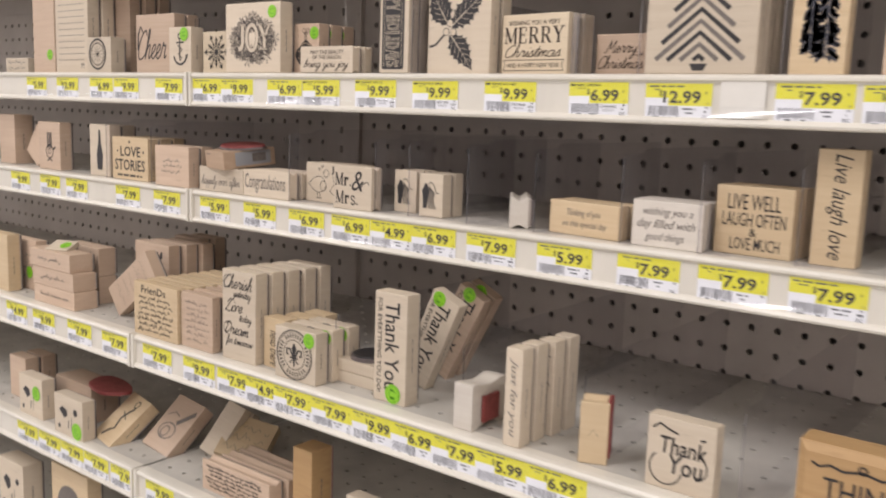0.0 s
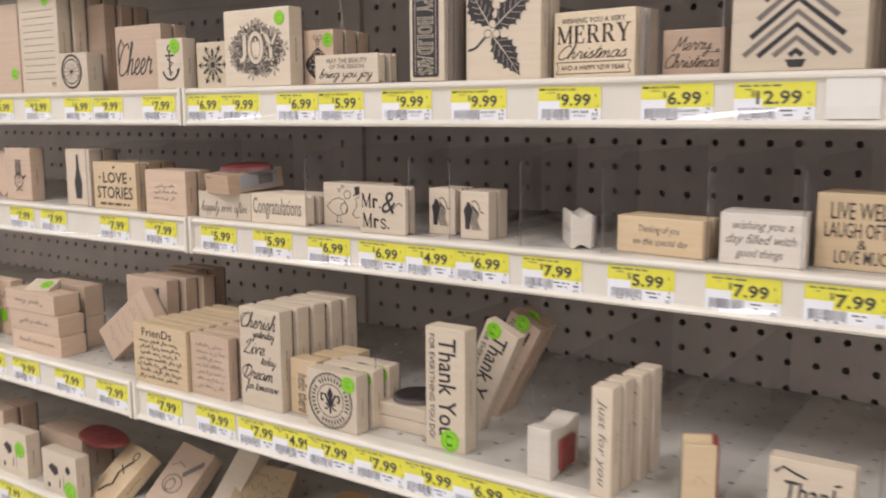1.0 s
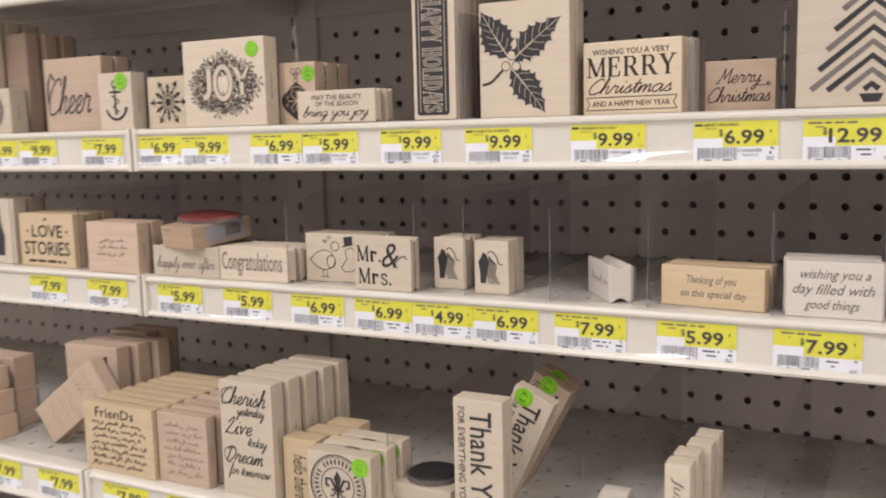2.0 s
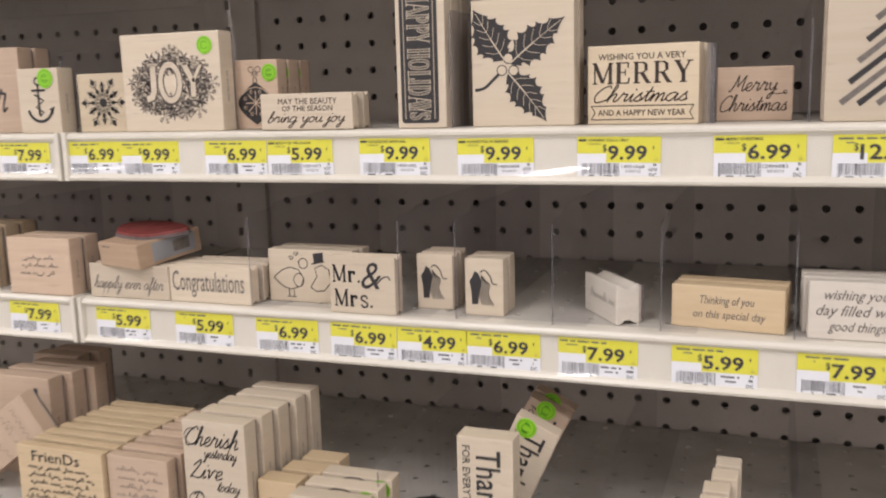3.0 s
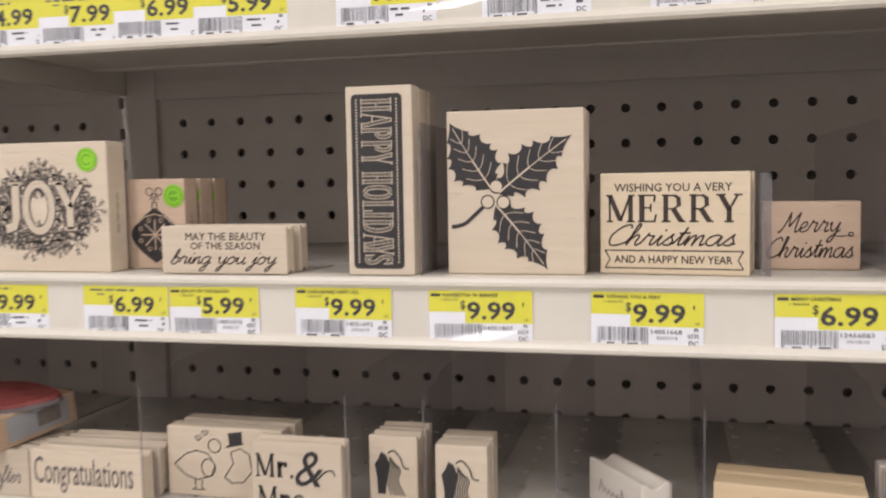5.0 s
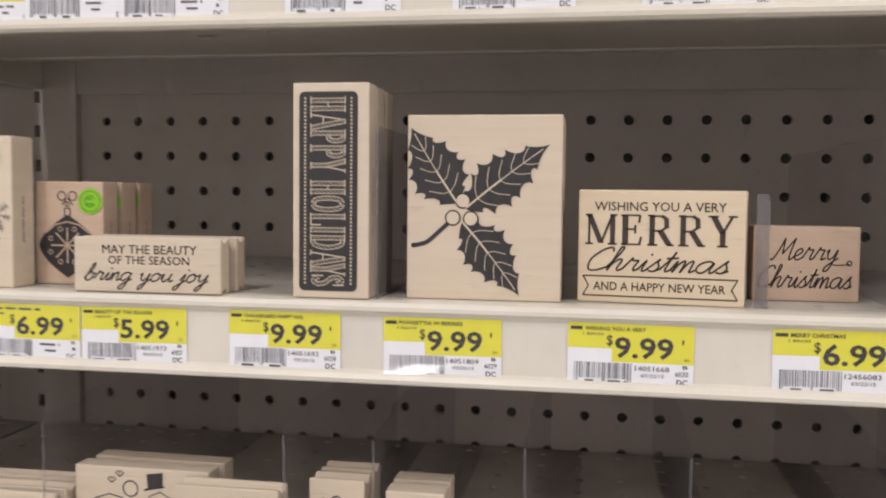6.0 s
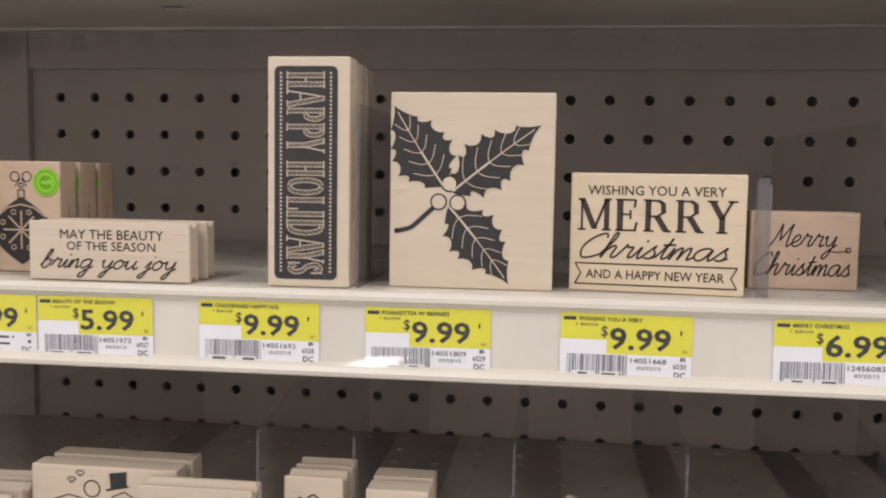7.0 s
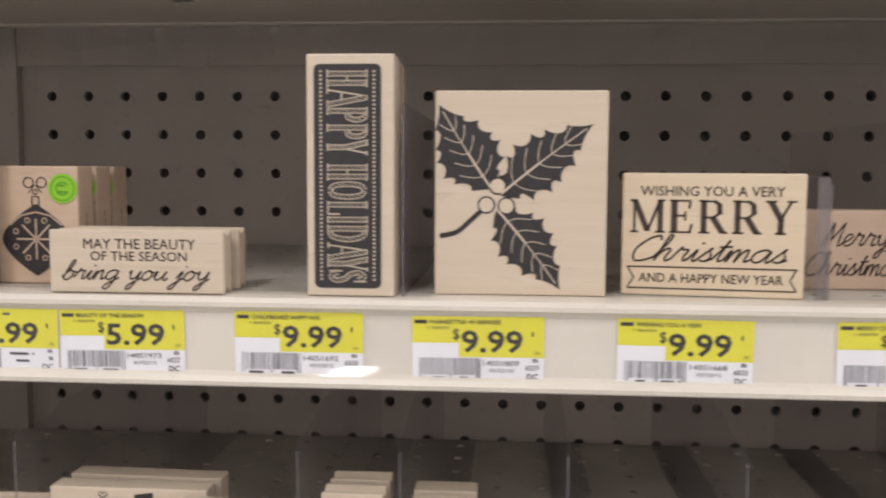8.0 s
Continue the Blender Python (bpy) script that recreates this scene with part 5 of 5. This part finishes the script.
# fourth shelf
stamp(-0.6921, -0.6501, -0.0435, Z4, 0.0570, 0.0228, "pink maple stamp standing back on the shelf", None, PINK_MAPLE, n=2)
stamp(-0.6154, -0.5584, -0.0700, Z4, 0.0525, 0.0210, "pale maple stamp with hearts and a green sticker", hearts, MAPLE, dot=(0.76, 0.62, 0.17))
stamp(-0.5176, -0.4548, -0.0760, Z4, 0.0493, 0.0200, "pale maple stamp with small motifs and a green sticker", hearts, MAPLE, dot=(0.80, 0.20, 0.17))
stamp(-0.5877, -0.5039, -0.0350, Z4, 0.0480, 0.0420, "pink maple stamp behind the front row", None, PINK_MAPLE)
stamp(-0.4699, -0.4197, -0.0590, Z4 + 0.0010, 0.0684, 0.0207, "yellow maple stamp leaning back with a plain curved print", plain_figure, YELLOW_MAPLE, back=50, yaw=-10, tip=3)
stamp(-0.4001, -0.3453, -0.0342, Z4 + 0.0021, 0.0705, 0.0207, "honey maple stamp leaning back with an oval print", plain_oval, PINK_MAPLE, back=46, yaw=-4, tip=4, ink=GREY_INK)
stamp(-0.3274, -0.2998, -0.0031, Z4 + 0.0041, 0.0643, 0.0187, "maple stamp leaning sideways in a loose pile", None, MAPLE, back=34, tip=14, yaw=6, n=2)
stamp(-0.3040, -0.2460, 0.0073, Z4 + 0.0052, 0.0539, 0.0187, "maple stamp with script lying tilted in a loose pile", scrawl(3, 6), YELLOW_MAPLE, back=52, tip=10, yaw=24, ink=GREY_INK)
stamp(-0.2473, -0.1414, -0.0600, Z4, 0.0326, 0.0207, "maple stamp with six lines of writing", scrawl(6, 14, 0.06, 0.94, 0.1, 0.9, 0.45), PINK_MAPLE, n=3, grip=True, slide=0.004)
stamp(-0.1194, -0.0929, -0.0487, Z4, 0.0767, 0.0311, "honey wood stamp with red rubber on its back", None, HONEY, red=True)
stamp(-0.0416, 0.0206, -0.0539, Z4, 0.0518, 0.0207, "pale maple stamp standing on the shelf", scrawl(3, 3), MAPLE)


def red_sheet():
    e = tagged(new("rubber_sheet"), "red rubber sheet lying across stamps", "rubber sheet")
    e.matrix_basis = pose(-0.4864, -0.0191, Z4 + 0.0483, 0, 0, -12)
    bm = bmesh.new()
    pts = [(0.040 * (1 + 0.10 * math.sin(3 * t)) * math.cos(t), 0.024 * (1 + 0.12 * math.cos(2 * t)) * math.sin(t)) for t in [2 * math.pi * i / 30 for i in range(30)]]
    lo = [bm.verts.new((x, y, 0)) for x, y in pts]
    hi = [bm.verts.new((x, y, 0.004)) for x, y in pts]
    for i in range(30):
        bm.faces.new((lo[i], lo[(i + 1) % 30], hi[(i + 1) % 30], hi[i]))
    bm.faces.new(lo[::-1])
    bm.faces.new(hi)
    part("sheet", bm, RED_RUBBER, e)


red_sheet()

# lowest shelf in view
stamp(-0.7027, -0.6378, -0.0590, Z5, 0.0780, 0.0311, "pale maple stamp with small motifs", hearts, MAPLE, dot=(0.8, 0.2, 0.12))
stamp(-0.5715, -0.4859, -0.0539, Z5, 0.1037, 0.0228, "large maple stamp with a dark arched print", lambda a: [a.disc(0.5, 0.5, 0.34), a.poly([(0.16, 0.1), (0.84, 0.1), (0.84, 0.5), (0.16, 0.5)])], YELLOW_MAPLE, ink=GREY_INK)


# ---- clear dividers ----
def divider(x, k, y0=0.004, front=0.070, rear=0.070, cut=0.04, foot=0.022, sheet=None, flange=0.0, end=0.0):
    z, yf = SHELVES[k]
    e = tagged(new("shelf_divider"), "scuffed clear acrylic divider standing on the shelf deck", "shelf divider", "clear shelf dividers")
    e.location = (x, 0, z + 0.0002)
    y0 = yf + y0
    y1 = end or BACK - 0.006
    pts = [(y0, 0), (y1, 0), (y1, rear), (y0 + cut, rear), (y0 + cut * 0.8, front), (y0 + 0.003, front), (y0, front - 0.003)]
    bm = bmesh.new()
    add_profile(bm, pts, -0.0006, 0.0006)
    part("sheet", bm, sheet or ACRYLIC, e).visible_shadow = False
    if flange:
        part("front_flange", box_mesh(-flange, -0.0007, y0, y0 + 0.001, 0, front), sheet or ACRYLIC, e, "scuffed front flange")
    bm = bmesh.new()
    add_box(bm, -0.0006, 0.0006, y0 - 0.0004, y0 + 0.0004, 0.0, front - 0.003)
    part("front_edge", bm, ACRYLIC_EDGE, e)
    if not end:
        part("foot", box_mesh(0.0008, foot, y0, y1, 0, 0.0009), ACRYLIC, e).visible_shadow = False


divider(-0.0237, 1, 0.001, 0.0750, 0.0750, foot=0.0110, sheet=ACRYLIC_SCUFF)
divider(0.1401, 1, 0.0088, 0.0475, 0.0475, cut=0.006, sheet=ACRYLIC_SCUFF, flange=0.0047, end=0.034)
for x, y0, front, rear in ((0.1937, 0.01, 0.062, 0.073), (0.3006, 0.01, 0.073, 0.073), (-0.3472, 0.01, 0.062, 0.073)):
    divider(x, 1, y0, front, rear)
for x in (-0.1859, -0.0669, -0.0252, 0.0419, 0.1114, 0.1903, 0.2539, 0.3242, -0.4257, -0.5201):
    divider(x, 2, 0.004, 0.069, 0.073)
for x in (-0.0654, 0.0822, 0.1955, 0.3164):
    divider(x, 3, 0.031, 0.062, 0.069)
